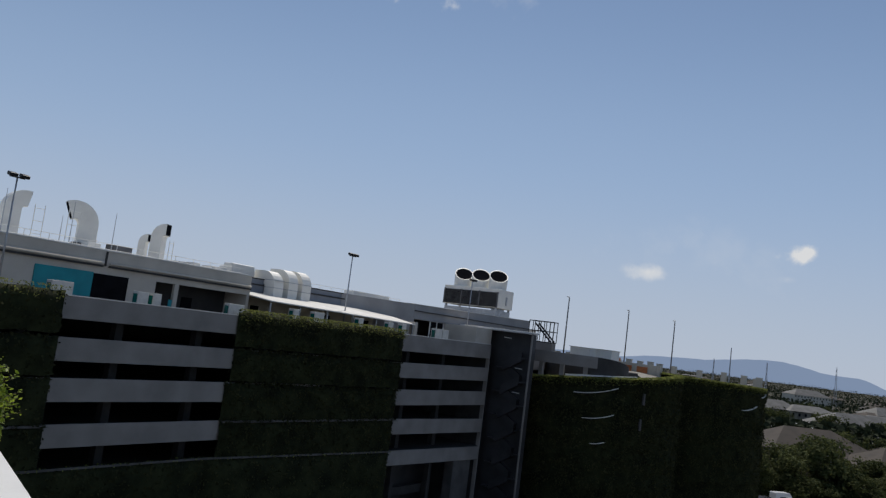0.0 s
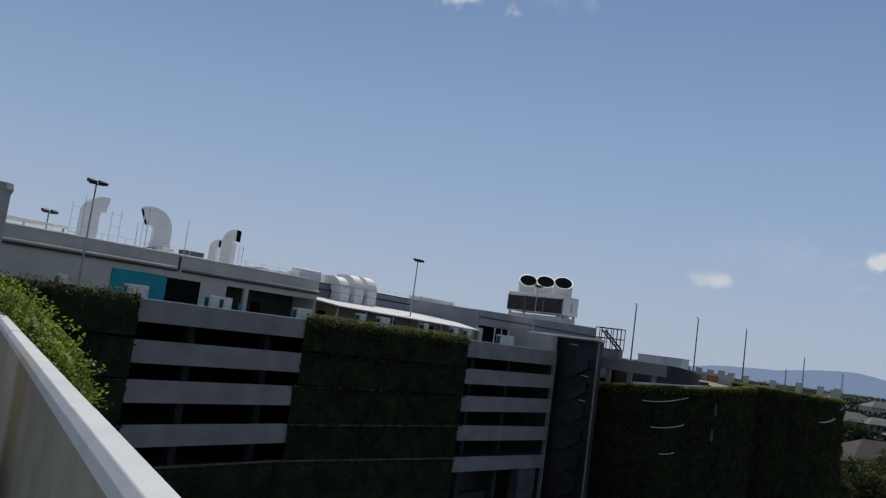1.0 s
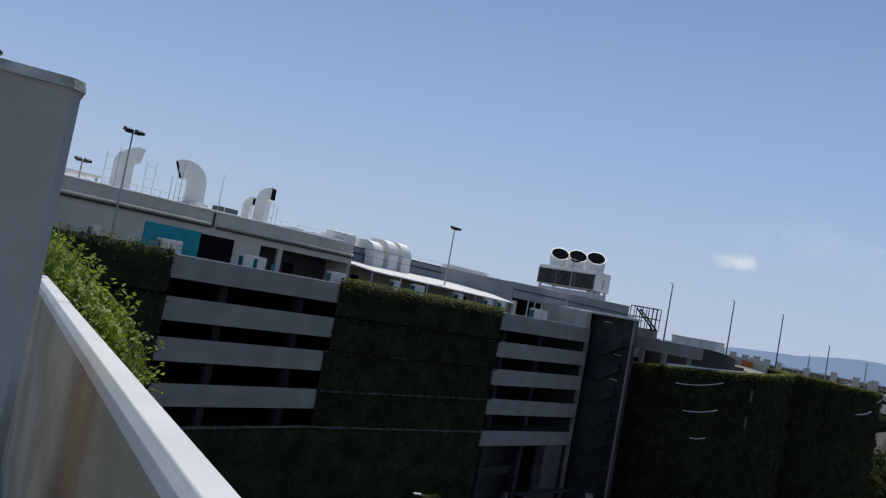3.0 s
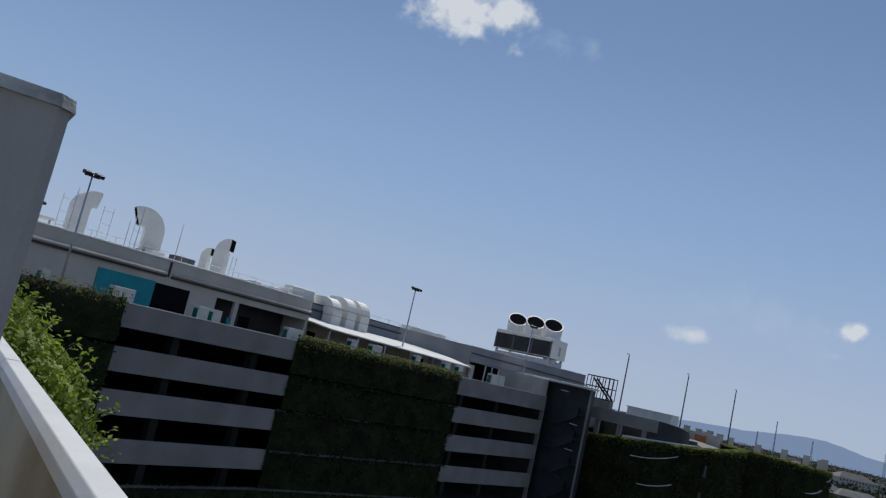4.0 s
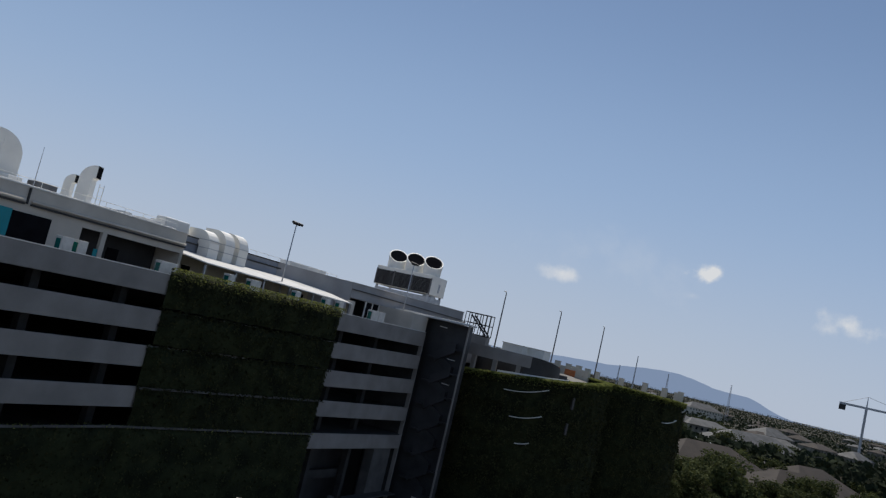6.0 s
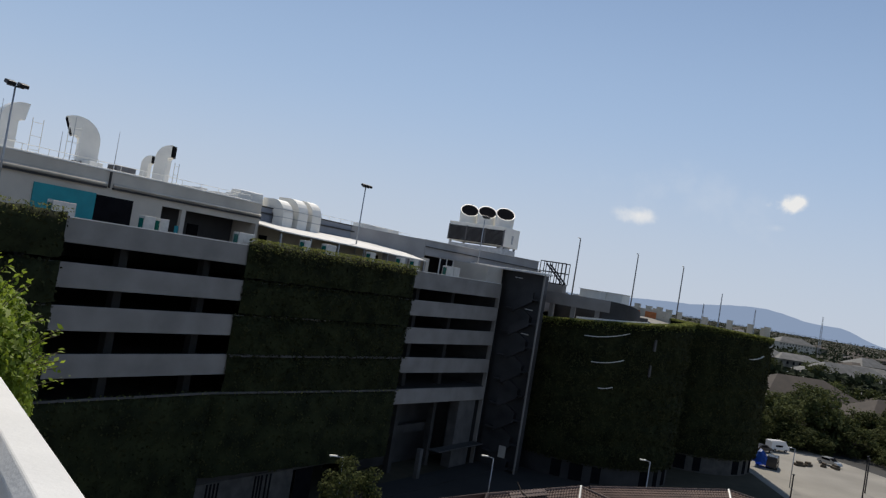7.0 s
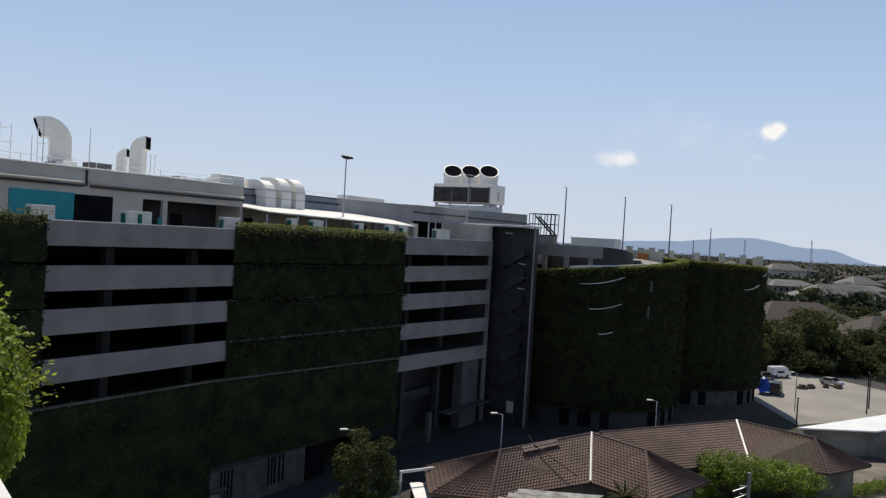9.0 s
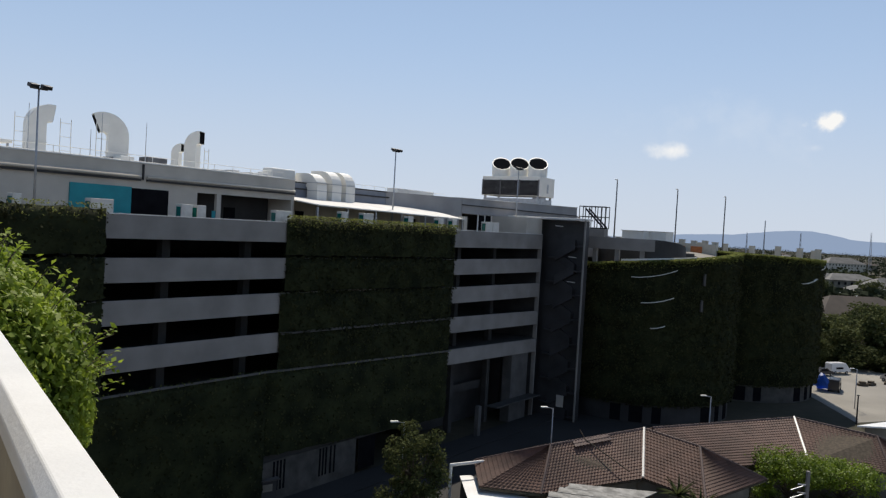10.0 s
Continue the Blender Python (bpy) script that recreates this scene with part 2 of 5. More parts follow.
def tube(bm, a, b, r, r2=None, sides=10, caps=True):
    """A round bar from a to b."""
    a, b = Vector(a), Vector(b)
    q = (b - a).to_track_quat("Z", "Y").to_matrix()
    r2 = r if r2 is None else r2
    rings = []
    for p, rr in ((a, r), (b, r2)):
        rings.append([bm.verts.new(p + q @ Vector((rr * math.cos(k * math.tau / sides), rr * math.sin(k * math.tau / sides), 0))) for k in range(sides)])
    for k in range(sides):
        bm.faces.new((rings[0][k], rings[0][(k + 1) % sides], rings[1][(k + 1) % sides], rings[1][k]))
    if caps:
        bm.faces.new(rings[0][::-1])
        bm.faces.new(rings[1])


def mesh_of(name, bm, mat, smooth=False):
    me = bpy.data.meshes.new(name)
    bmesh.ops.recalc_face_normals(bm, faces=bm.faces)
    bm.to_mesh(me)
    bm.free()
    me.materials.append(mat)
    if smooth:
        me.polygons.foreach_set("use_smooth", [True] * len(me.polygons))
    return me


def part(name, bm, mat, parent, label="", smooth=False):
    ob = new(name, mesh_of(name, bm, mat, smooth) if isinstance(bm, bmesh.types.BMesh) else bm)
    ob.parent = parent
    if label:
        tagged(ob, label)
    return ob


def thing(name, m, label, category, group="", kind=""):
    ob = new(name)
    ob.matrix_world = m
    ob.empty_display_size = 0.1
    return tagged(ob, label, category, group, kind)


def solid(name, bm, mat, m, label, category, group="", kind="", smooth=False):
    ob = new(name, mesh_of(name, bm, mat, smooth))
    ob.matrix_world = m
    return tagged(ob, label, category, group, kind)


def boxes(*rows, bevel=0.0):
    bm = bmesh.new()
    for r in rows:
        box(bm, *r, bevel=bevel)
    return bm


# the car park's own axes: x along its long front, y into the building
PARK = pose(-23.3, 52.5, 0, 0, 0, 56.2)
# the roof deck's parapet: x across it (outwards), y along it
DECK = pose(0, 0, 0, 0, 0, 34.64)
I = Matrix.Identity(4)

# ---- roof deck from which the view is taken ----
CZ = 23.309                                       # top of the coping


def deck_wall():
    """A long cream parapet with a white coping laid in lengths."""
    wall = thing("parapet_wall", DECK @ pose(0, 0, 21.2), "cream painted parapet wall with a white coping", "wall", kind="structure")
    bm = bmesh.new()
    box(bm, 0.305, 0.435, -9, 26, -0.3, 2.0)
    part("wall_body", bm, PARAPET, wall)
    y = -9.0
    lengths = [4.2, 4.6, 6.4, 3.9, 5.1, 5.3, 5.5]
    for k, n in enumerate(lengths):
        bm = bmesh.new()
        z1 = CZ - 21.2 + (0.004 if k % 2 else 0)
        prof = [(0.297, 2.0), (0.297, z1 - 0.045), (0.332, z1), (0.4516, z1), (0.4516, 2.0)]
        a, b = [bm.verts.new((px, y + 0.002, pz)) for px, pz in prof], [bm.verts.new((px, y + n - 0.002, pz)) for px, pz in prof]
        bm.faces.new(a), bm.faces.new(b[::-1])
        for i in range(5):
            bm.faces.new((a[i], b[i], b[(i + 1) % 5], a[(i + 1) % 5]))
        bmesh.ops.bevel(bm, geom=bm.edges[:], offset=0.006, segments=2, affect="EDGES", profile=0.5)
        part("coping_length", bm, COPING, wall, "white painted coping")
        y += n
    bm = bmesh.new()
    box(bm, -7, 0.305, -12, 26, -0.3, 0)
    solid("deck_floor", bm, DECKFLOOR, DECK @ pose(0, 0, 21.2), "grey concrete roof deck floor", "floor", kind="structure")
    bm = bmesh.new()
    box(bm, -14, 0.43, -12, 26, -21.2, -0.3)
    solid("wall_own_building", bm, CREAM, DECK @ pose(0, 0, 21.2), "plain cream outer wall of the building", "wall", kind="structure")


def pier():
    """A rendered pier beside the parapet, with a chamfered corner and a thin cap."""
    ob = thing("roof_pier", DECK @ pose(-1.145, 2.23, 21.2), "grey rendered concrete pier with a weathered cap", "pier")
    w, d, h = 1.08, 1.5, 3.44
    bm = bmesh.new()
    prof = [(0.02, 0.0), (w - 0.05, 0.0), (w - 0.005, 0.05), (w - 0.005, d), (0.02, d)]
    lo = [bm.verts.new((x, y, 0)) for x, y in prof]
    hi = [bm.verts.new((x, y, h)) for x, y in prof]
    for k in range(len(prof)):
        bm.faces.new((lo[k], lo[(k + 1) % 5], hi[(k + 1) % 5], hi[k]))
    bm.faces.new(lo[::-1]), bm.faces.new(hi)
    part("shaft", bm, PIER, ob)
    bm = bmesh.new()
    prof = [(0.0, -0.02), (w - 0.045, -0.02), (w + 0.012, 0.035), (w + 0.012, d + 0.02), (0.0, d + 0.02)]
    lo = [bm.verts.new((x, y, h)) for x, y in prof]
    hi = [bm.verts.new((x * 0.985 + 0.006, y * 0.985 + 0.006, h + 0.05)) for x, y in prof]
    for k in range(len(prof)):
        bm.faces.new((lo[k], lo[(k + 1) % 5], hi[(k + 1) % 5], hi[k]))
    bm.faces.new(lo[::-1]), bm.faces.new(hi)
    part("cap", bm, PIERCAP, ob, "weathered pale cement cap")


def leaves(name, pts, nrm, size, mat, parent, rng, jitter=0.9, aspect=0.55, label=""):
    """Many small pointed leaves, one folded pair of faces each, at pts and turned about nrm."""
    n = len(pts)
    nrm = nrm + rng.normal(0, jitter, (n, 3))
    nrm /= np.linalg.norm(nrm, axis=1, keepdims=True)
    ref = rng.normal(0, 1, (n, 3))
    a = np.cross(nrm, ref)
    a /= np.linalg.norm(a, axis=1, keepdims=True)
    b = np.cross(nrm, a)
    s = size * rng.uniform(0.6, 1.35, (n, 1))
    v = np.empty((n, 4, 3))
    v[:, 0] = pts - a * s * 0.5
    v[:, 1] = pts + b * s * 0.5 * aspect + nrm * s * 0.10
    v[:, 2] = pts + a * s * 0.5
    v[:, 3] = pts - b * s * 0.5 * aspect + nrm * s * 0.10
    me = bpy.data.meshes.new(name)
    me.vertices.add(4 * n)
    me.vertices.foreach_set("co", v.ravel())
    me.loops.add(4 * n)
    me.loops.foreach_set("vertex_index", np.arange(4 * n, dtype=np.int32))
    me.polygons.add(n)
    me.polygons.foreach_set("loop_start", np.arange(0, 4 * n, 4, dtype=np.int32))
    me.polygons.foreach_set("loop_total", np.full(n, 4, dtype=np.int32))
    me.update(calc_edges=True)
    me.materials.append(mat)
    ob = new(name, me)
    ob.parent = parent
    tagged(ob, label, kind="stuff")
    return ob


def creeper():
    """The bright creeper that spills over the outside of the parapet, past the pier."""
    rng = np.random.default_rng(5)
    ob = thing("creeper", DECK, "bright green leafy creeper spilling over the parapet", "plant")
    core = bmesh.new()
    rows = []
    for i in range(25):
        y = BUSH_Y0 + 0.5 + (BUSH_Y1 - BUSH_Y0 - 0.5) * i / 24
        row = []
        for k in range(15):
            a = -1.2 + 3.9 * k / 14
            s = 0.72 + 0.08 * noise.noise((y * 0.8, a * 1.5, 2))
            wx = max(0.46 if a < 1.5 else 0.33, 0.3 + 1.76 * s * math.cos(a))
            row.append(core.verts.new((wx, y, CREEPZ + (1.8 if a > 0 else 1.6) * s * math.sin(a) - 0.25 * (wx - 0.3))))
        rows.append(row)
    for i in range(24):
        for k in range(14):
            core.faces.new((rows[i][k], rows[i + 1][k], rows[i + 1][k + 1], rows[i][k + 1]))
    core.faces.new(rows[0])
    part("shaded_core", core, CREEPCORE, ob, smooth=True)
    n = 34000
    y = BUSH_Y0 + (BUSH_Y1 - BUSH_Y0) * rng.uniform(0, 1, n) ** 1.5
    ang = rng.uniform(-1.25, 2.6, n)
    lump = np.array([noise.noise((0.7 * p, 1.3 * q, 3.0)) for p, q in zip(y, ang)])
    along = np.clip((y - BUSH_Y0) / 1.3, 0.3, 1) ** 0.5
    r = (0.76 + 0.24 * np.sqrt(rng.uniform(0, 1, n)) + 0.16 * lump) * along
    wx = 0.3 + 1.8 * r * np.cos(ang)
    pts = np.stack([wx, y, CREEPZ + np.where(ang > 0, 1.8, 1.6) * r * np.sin(ang) - 0.25 * (wx - 0.3)], 1)
    pts[:, 0] = np.maximum(pts[:, 0], np.where(pts[:, 2] < CZ + 0.03, 0.50, 0.2))
    nrm = np.stack([np.cos(ang), -0.4 + 0 * y, np.sin(ang) + 0.5], 1)
    leaves("foliage", pts, nrm, 0.105, LEAF, ob, rng, 0.8, 0.5)
    # the near end of the mass
    m = 6500
    ang, rr = rng.uniform(-1.25, 2.4, m), np.sqrt(rng.uniform(0.05, 1, m))
    yy = BUSH_Y0 + 0.75 * rr ** 2 + rng.uniform(-0.1, 0.25, m)
    wx = np.maximum(0.5, 0.3 + 1.65 * rr * np.cos(ang))
    pts = np.stack([wx, yy, CREEPZ + np.where(ang > 0, 1.55, 1.35) * rr * np.sin(ang) - 0.25 * (wx - 0.3)], 1)
    leaves("foliage", pts, np.stack([np.cos(ang), -1.2 + 0 * yy, 0.6 + np.sin(ang)], 1), 0.105, LEAF, ob, rng, 0.8, 0.5)
    twig = bmesh.new()
    tips, tn = [], []
    for k in range(60):
        yy = BUSH_Y0 + 4 * rng.uniform(0, 1) ** 1.5
        a = rng.uniform(0.15, 1.6)
        p = Vector((0.3 + 1.62 * math.cos(a), yy, CREEPZ + 1.6 * math.sin(a) - 0.5 * math.cos(a)))
        d = Vector((math.cos(a), rng.normal(-0.3, 0.4), math.sin(a) + 0.4)).normalized()
        for s in range(4):
            q = p + d * 0.095
            tube(twig, p, q, 0.006, 0.005, 5, False)
            for _ in range(3):
                tips.append(q + Vector(rng.normal(0, 0.035, 3)))
                tn.append((0, 0, 1))
            d = (d + Vector((0.05, rng.normal(0, 0.12), -0.10))).normalized()
            p = q
    tagged(part("stem", twig, BARK, ob), kind="stuff")
    leaves("twig_leaf", np.array(tips), np.array(tn, float), 0.095, LEAF, ob, rng, 0.7, 0.5)


# ---- the car park ----
# tops of the open bands: along the first bays, and at the two ends of the last bay, where the floors fall a little
TOPS = [23.58, 20.63, 17.72, 14.43, 11.3]
LOWS = [21.93, 18.92, 16.02, 12.77, 9.6]
TOPS_A, TOPS_B = [23.65, 20.5, 17.42, 14.12, 10.56], [23.68, 20.55, 17.38, 13.76, 10.12]
BAND = [1.86, 1.74, 1.78, 1.75, 1.68]
U0, U1 = -62.0, 62.6


def sloped_bar(bm, u0, u1, n0, n1, lo0, hi0, lo1, hi1):
    """A straight bar along the front whose ends stand at different heights."""
    vs = [bm.verts.new(p) for p in ((u0, n0, lo0), (u0, n1, lo0), (u0, n1, hi0), (u0, n0, hi0), (u1, n0, lo1), (u1, n1, lo1), (u1, n1, hi1), (u1, n0, hi1))]
    for f in ((0, 1, 2, 3), (7, 6, 5, 4), (0, 4, 5, 1), (1, 5, 6, 2), (2, 6, 7, 3), (3, 7, 4, 0)):
        bm.faces.new([vs[i] for i in f])


def car_park():
    ob = thing("car_park", PARK, "five-storey grey concrete car park with open bands", "building")
    for k in range(5):
        hi, lo = TOPS[k], LOWS[k]
        bm = bmesh.new()
        box(bm, U0, 29.0, 0, 0.22, lo, hi, bevel=0.03)
        part("spandrel", bm, CONCRETE, ob, "grey painted spandrel band")
        bm = bmesh.new()
        ha, hb, w = TOPS_A[k], TOPS_B[k], BAND[k]
        sloped_bar(bm, 29.0, U1, 0, 0.22, ha + (ha - hb) * 0.6 - w, ha + (ha - hb) * 0.6, hb - w, hb)
        bmesh.ops.bevel(bm, geom=bm.edges[:], offset=0.03, segments=2, affect="EDGES", profile=0.5)
        part("spandrel", bm, CONCRETE, ob, "grey painted spandrel band")
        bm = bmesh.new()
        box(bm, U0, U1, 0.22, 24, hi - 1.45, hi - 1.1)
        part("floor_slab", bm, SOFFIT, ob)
    # White strip drawn in as the sunlit top edge of the parapet.
    part("parapet_cap", boxes((U0, 28.9, -0.03, 0.27, TOPS[0], TOPS[0] + 0.06), bevel=0.01), COPING, ob, "pale strip for the sunlit parapet edge")
    part("parapet_cap", boxes((29.0, U1, -0.03, 0.27, 23.69, 23.75), bevel=0.01), COPING, ob, "pale strip for the sunlit parapet edge")
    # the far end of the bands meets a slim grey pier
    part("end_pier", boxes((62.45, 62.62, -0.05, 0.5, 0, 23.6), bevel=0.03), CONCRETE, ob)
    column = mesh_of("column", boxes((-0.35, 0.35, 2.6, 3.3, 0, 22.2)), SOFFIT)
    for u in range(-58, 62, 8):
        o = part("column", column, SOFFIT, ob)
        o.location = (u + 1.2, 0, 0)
    # Unseen back and end walls, added to keep stray light out.
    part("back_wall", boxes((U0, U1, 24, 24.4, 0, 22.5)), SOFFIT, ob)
    part("added_end_wall", boxes((U0, U0 + 0.3, 0.3, 24, 0, 22.5)), SOFFIT, ob)
    part("added_end_wall", boxes((U1, U1 + 0.3, 0.3, 24, 0, 22.5)), SOFFIT, ob)
    part("front_pillar", boxes((57.0, 61.2, 0.3, 1.6, 0, 8.6), bevel=0.04), COLUMNGREY, ob)
    part("entrance_canopy", boxes((51.4, 62.2, -1.2, 0.3, 2.85, 3.0), bevel=0.03), SOFFIT, ob)
    part("canopy_edge", boxes((51.4, 62.2, -1.26, -1.2, 2.9, 3.02)), COLUMNGREY, ob)
    # Added dark sheet: the entrance void's shade as a coloured wall.
    part("shade_backing", boxes((42.3, U1, 5.2, 5.5, 0, 8.3)), DARK, ob)
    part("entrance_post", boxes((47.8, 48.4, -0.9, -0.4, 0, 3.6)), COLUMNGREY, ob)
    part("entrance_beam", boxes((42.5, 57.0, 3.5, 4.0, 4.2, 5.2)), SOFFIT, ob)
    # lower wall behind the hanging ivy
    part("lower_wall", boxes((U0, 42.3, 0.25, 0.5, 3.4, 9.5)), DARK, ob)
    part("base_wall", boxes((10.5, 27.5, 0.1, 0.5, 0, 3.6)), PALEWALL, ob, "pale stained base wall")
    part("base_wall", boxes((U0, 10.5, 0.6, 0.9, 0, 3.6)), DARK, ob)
    # the striped openings in the base wall
    for u in (16.9, 17.3, 17.7, 18.1, 22.5, 22.9, 23.3, 23.9, 24.4):
        part("slot", boxes((u, u + 0.19, 0.06, 0.1, 1.0, 3.5)), BLACKISH, ob)
    part("slot", boxes((28.2, 30.6, 0.3, 0.34, 0.3, 3.5)), BLACKISH, ob)
    return ob


def stair_core():
    """An open stair tower: a pale edge wall, dark landings and flights against a dark back wall."""
    ob = thing("stair_core", PARK, "dark open stair tower with a pale edge wall", "building")
    n0 = -5.7
    part("back_wall", boxes((64.45, 64.7, n0 + 0.3, 0.3, 0, 25.7)), DARKCLAD, ob, "dark grey rendered wall")
    part("edge_wall", boxes((63.3, 63.5, n0, n0 + 0.22, 0, 25.75), bevel=0.03), CONCRETE, ob, "pale grey edge wall")
    part("edge_return", boxes((63.5, 64.7, n0 + 0.12, n0 + 0.3, 0, 25.7)), DARKCLAD, ob)
    part("rear_block", boxes((64.7, 70.2, 0.3, 8, 0, 25.7)), DARKCLAD, ob)
    for k in range(8):
        z = 22.4 - 3.15 * k
        part("landing", boxes((63.6, 64.45, n0 + 0.3, n0 + 1.5, z - 0.1, z + 0.1)), DARKCLAD, ob)
        part("landing", boxes((63.6, 64.45, -1.5, -0.3, z - 1.68, z - 1.48)), DARKCLAD, ob)
        for u0, za, zb in ((63.62, z, z - 1.58), (64.04, z - 3.15, z - 1.58)):
            if za < 0.2:
                continue
            bm = bmesh.new()
            w = [bm.verts.new((u, n, zz)) for u in (u0, u0 + 0.38) for n, zz in ((n0 + 1.5, za - 0.35), (n0 + 1.5, za + 0.85), (-1.5, zb + 0.85), (-1.5, zb - 0.35))]
            for f in ((0, 1, 2, 3), (7, 6, 5, 4), (0, 4, 5, 1), (1, 5, 6, 2), (2, 6, 7, 3), (3, 7, 4, 0)):
                bm.faces.new([w[i] for i in f])
            part("stair_flight", bm, DARKCLAD, ob)
    for n, z in ((-1.8, 24.9), (-3.9, 21.0), (-3.9, 17.8)):
        bm = bmesh.new()
        tube(bm, (63.68, n - 0.55, z), (63.68, n + 0.55, z + 0.05), 0.05, sides=8)
        part("tube_lamp", bm, WHITE, ob, "unlit white tube lamp")
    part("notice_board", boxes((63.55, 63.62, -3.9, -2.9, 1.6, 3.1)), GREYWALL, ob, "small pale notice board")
    part("roof_slab", boxes((62.7, 65.0, n0 - 0.2, 8.5, 25.75, 26.0), bevel=0.04), ROOFSHEET, ob)
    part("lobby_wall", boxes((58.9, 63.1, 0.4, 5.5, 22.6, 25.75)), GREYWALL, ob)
    return ob


def ivy_panel(u0, u1, rows, seed, per_m2, label):
    """Ivy that hangs in swags from the planters of several storeys: rows of (top and bottom at one end, top and bottom at the other, ragged end)."""
    rng = np.random.default_rng(seed)
    ob = thing("ivy_screen", PARK, label, "climbing plant", "green screens of the car park")
    bm = bmesh.new()
    P, Nn = [], []
    for top_a, low_a, top_b, low_b, shift in rows:
        a, b = u0 + shift, u1 + shift * 0.4
        top, low = (top_a + top_b) / 2, (low_a + low_b) / 2
        nu, nz = max(4, int((b - a) / 0.8)), max(4, int((top - low) / 0.45))
        grid = []
        for i in range(nu + 1):
            col = []
            for j in range(nz + 1):
                f = j / nz
                g = i / nu
                u, z = a + (b - a) * g, (top_a + (top_b - top_a) * g) * (1 - f) + (low_a + (low_b - low_a) * g) * f
                e = min(1.0, min(i, nu - i) / 1.5 + 0.15) * min(1.0, j / 1.6 + 0.1)
                dd = (0.62 - 0.34 * f) * e + 0.16 * noise.noise((u * 0.7, z * 0.9, seed))
                col.append(bm.verts.new((u, -0.02 - max(0.03, dd), z + 0.12 * noise.noise((u * 0.9, seed, 0)))))
            grid.append(col)
        for i in range(nu):
            for j in range(nz):
                bm.faces.new((grid[i][j], grid[i + 1][j], grid[i + 1][j + 1], grid[i][j + 1]))
        # top of the swag, back to the wall
        back = [bm.verts.new((c[0].co.x, 0.0, c[0].co.z)) for c in grid]
        for i in range(nu):
            bm.faces.new((grid[i][0], back[i], back[i + 1], grid[i + 1][0]))
        n = int((b - a) * (top - low) * per_m2)
        u, f = rng.uniform(a - 0.12, b + 0.12, n), rng.uniform(0, 1, n) ** 1.15
        g = np.clip((u - a) / (b - a), 0, 1)
        z = (top_a + (top_b - top_a) * g) * (1 - f) + (low_a + (low_b - low_a) * g) * f
        dd = (0.62 - 0.34 * f) + 0.16 * np.array([noise.noise((p * 0.7, q * 0.9, seed)) for p, q in zip(u, z)])
        edge = np.clip(np.minimum(u - a, b - u) / 1.1 + 0.15, 0.1, 1) * np.clip(f * (top - low) / 0.7 + 0.25, 0, 1)
        dd = np.maximum(0.04, dd * edge) + rng.normal(0.03, 0.07, n)
        P.append(np.stack([u, -0.02 - dd, z + 0.1 * rng.normal(0, 1, n)], 1))
        Nn.append(np.stack([0 * u, -1 + 0 * u, 0.5 + 0 * u], 1))
        m = int((b - a) * per_m2 * (5.0 if top > 23 else 0.6))   # fringe on top
        u = rng.uniform(a, b, m)
        P.append(np.stack([u, rng.uniform(-0.82, 0.22, m), top_a + (top_b - top_a) * (u - a) / (b - a) + (0.32 - 1.0 * rng.uniform(0, 1, m) ** 1.7 if top > 23 else rng.uniform(-0.1, 0.12, m))], 1))
        Nn.append(np.stack([0 * u, -0.3 + 0 * u, 1 + 0 * u], 1))
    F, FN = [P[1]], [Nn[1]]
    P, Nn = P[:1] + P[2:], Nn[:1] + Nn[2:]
    part("shaded_core", bm, IVYWALL, ob, smooth=True)
    leaves("top_growth", np.concatenate(F), np.concatenate(FN), 0.17, SUNLITIVY, ob, rng, 0.7, 0.6)
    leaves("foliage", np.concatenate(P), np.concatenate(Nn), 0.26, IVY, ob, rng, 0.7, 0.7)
    for top_a, low_a, top_b, low_b, shift in rows:
        if top_a < 15:
            bm = bmesh.new()
            sloped_bar(bm, u0 + shift, u1, -0.44, -0.34, top_a - 0.1, top_a + 0.06, top_b - 0.1, top_b + 0.06)
            part("planter_lip", bm, COLUMNGREY, ob, "thin grey planter edge")
    return ob


def ring_points(r, a0, a1, n):
    return [(r * math.cos(a0 + (a1 - a0) * k / n), r * math.sin(a0 + (a1 - a0) * k / n)) for k in range(n + 1)]


def curved_band(bm, r0, r1, a0, a1, z0, z1, n=24, rise=0.0, power=1.0):
    """A curved wall between two radii; its foot and top climb by rise on the way."""
    o, i = ring_points(r1, a0, a1, n), ring_points(r0, a0, a1, n)
    rows = []
    for k in range(n + 1):
        dz = rise * (k / n) ** power
        rows.append([bm.verts.new((*o[k], z0 + dz)), bm.verts.new((*o[k], z1 + dz)), bm.verts.new((*i[k], z1 + dz)), bm.verts.new((*i[k], z0 + dz))])
    for k in range(n):
        for j in range(4):
            bm.faces.new((rows[k][j], rows[k + 1][j], rows[k + 1][(j + 1) % 4], rows[k][(j + 1) % 4]))
    bm.faces.new(rows[0][::-1]), bm.faces.new(rows[-1])


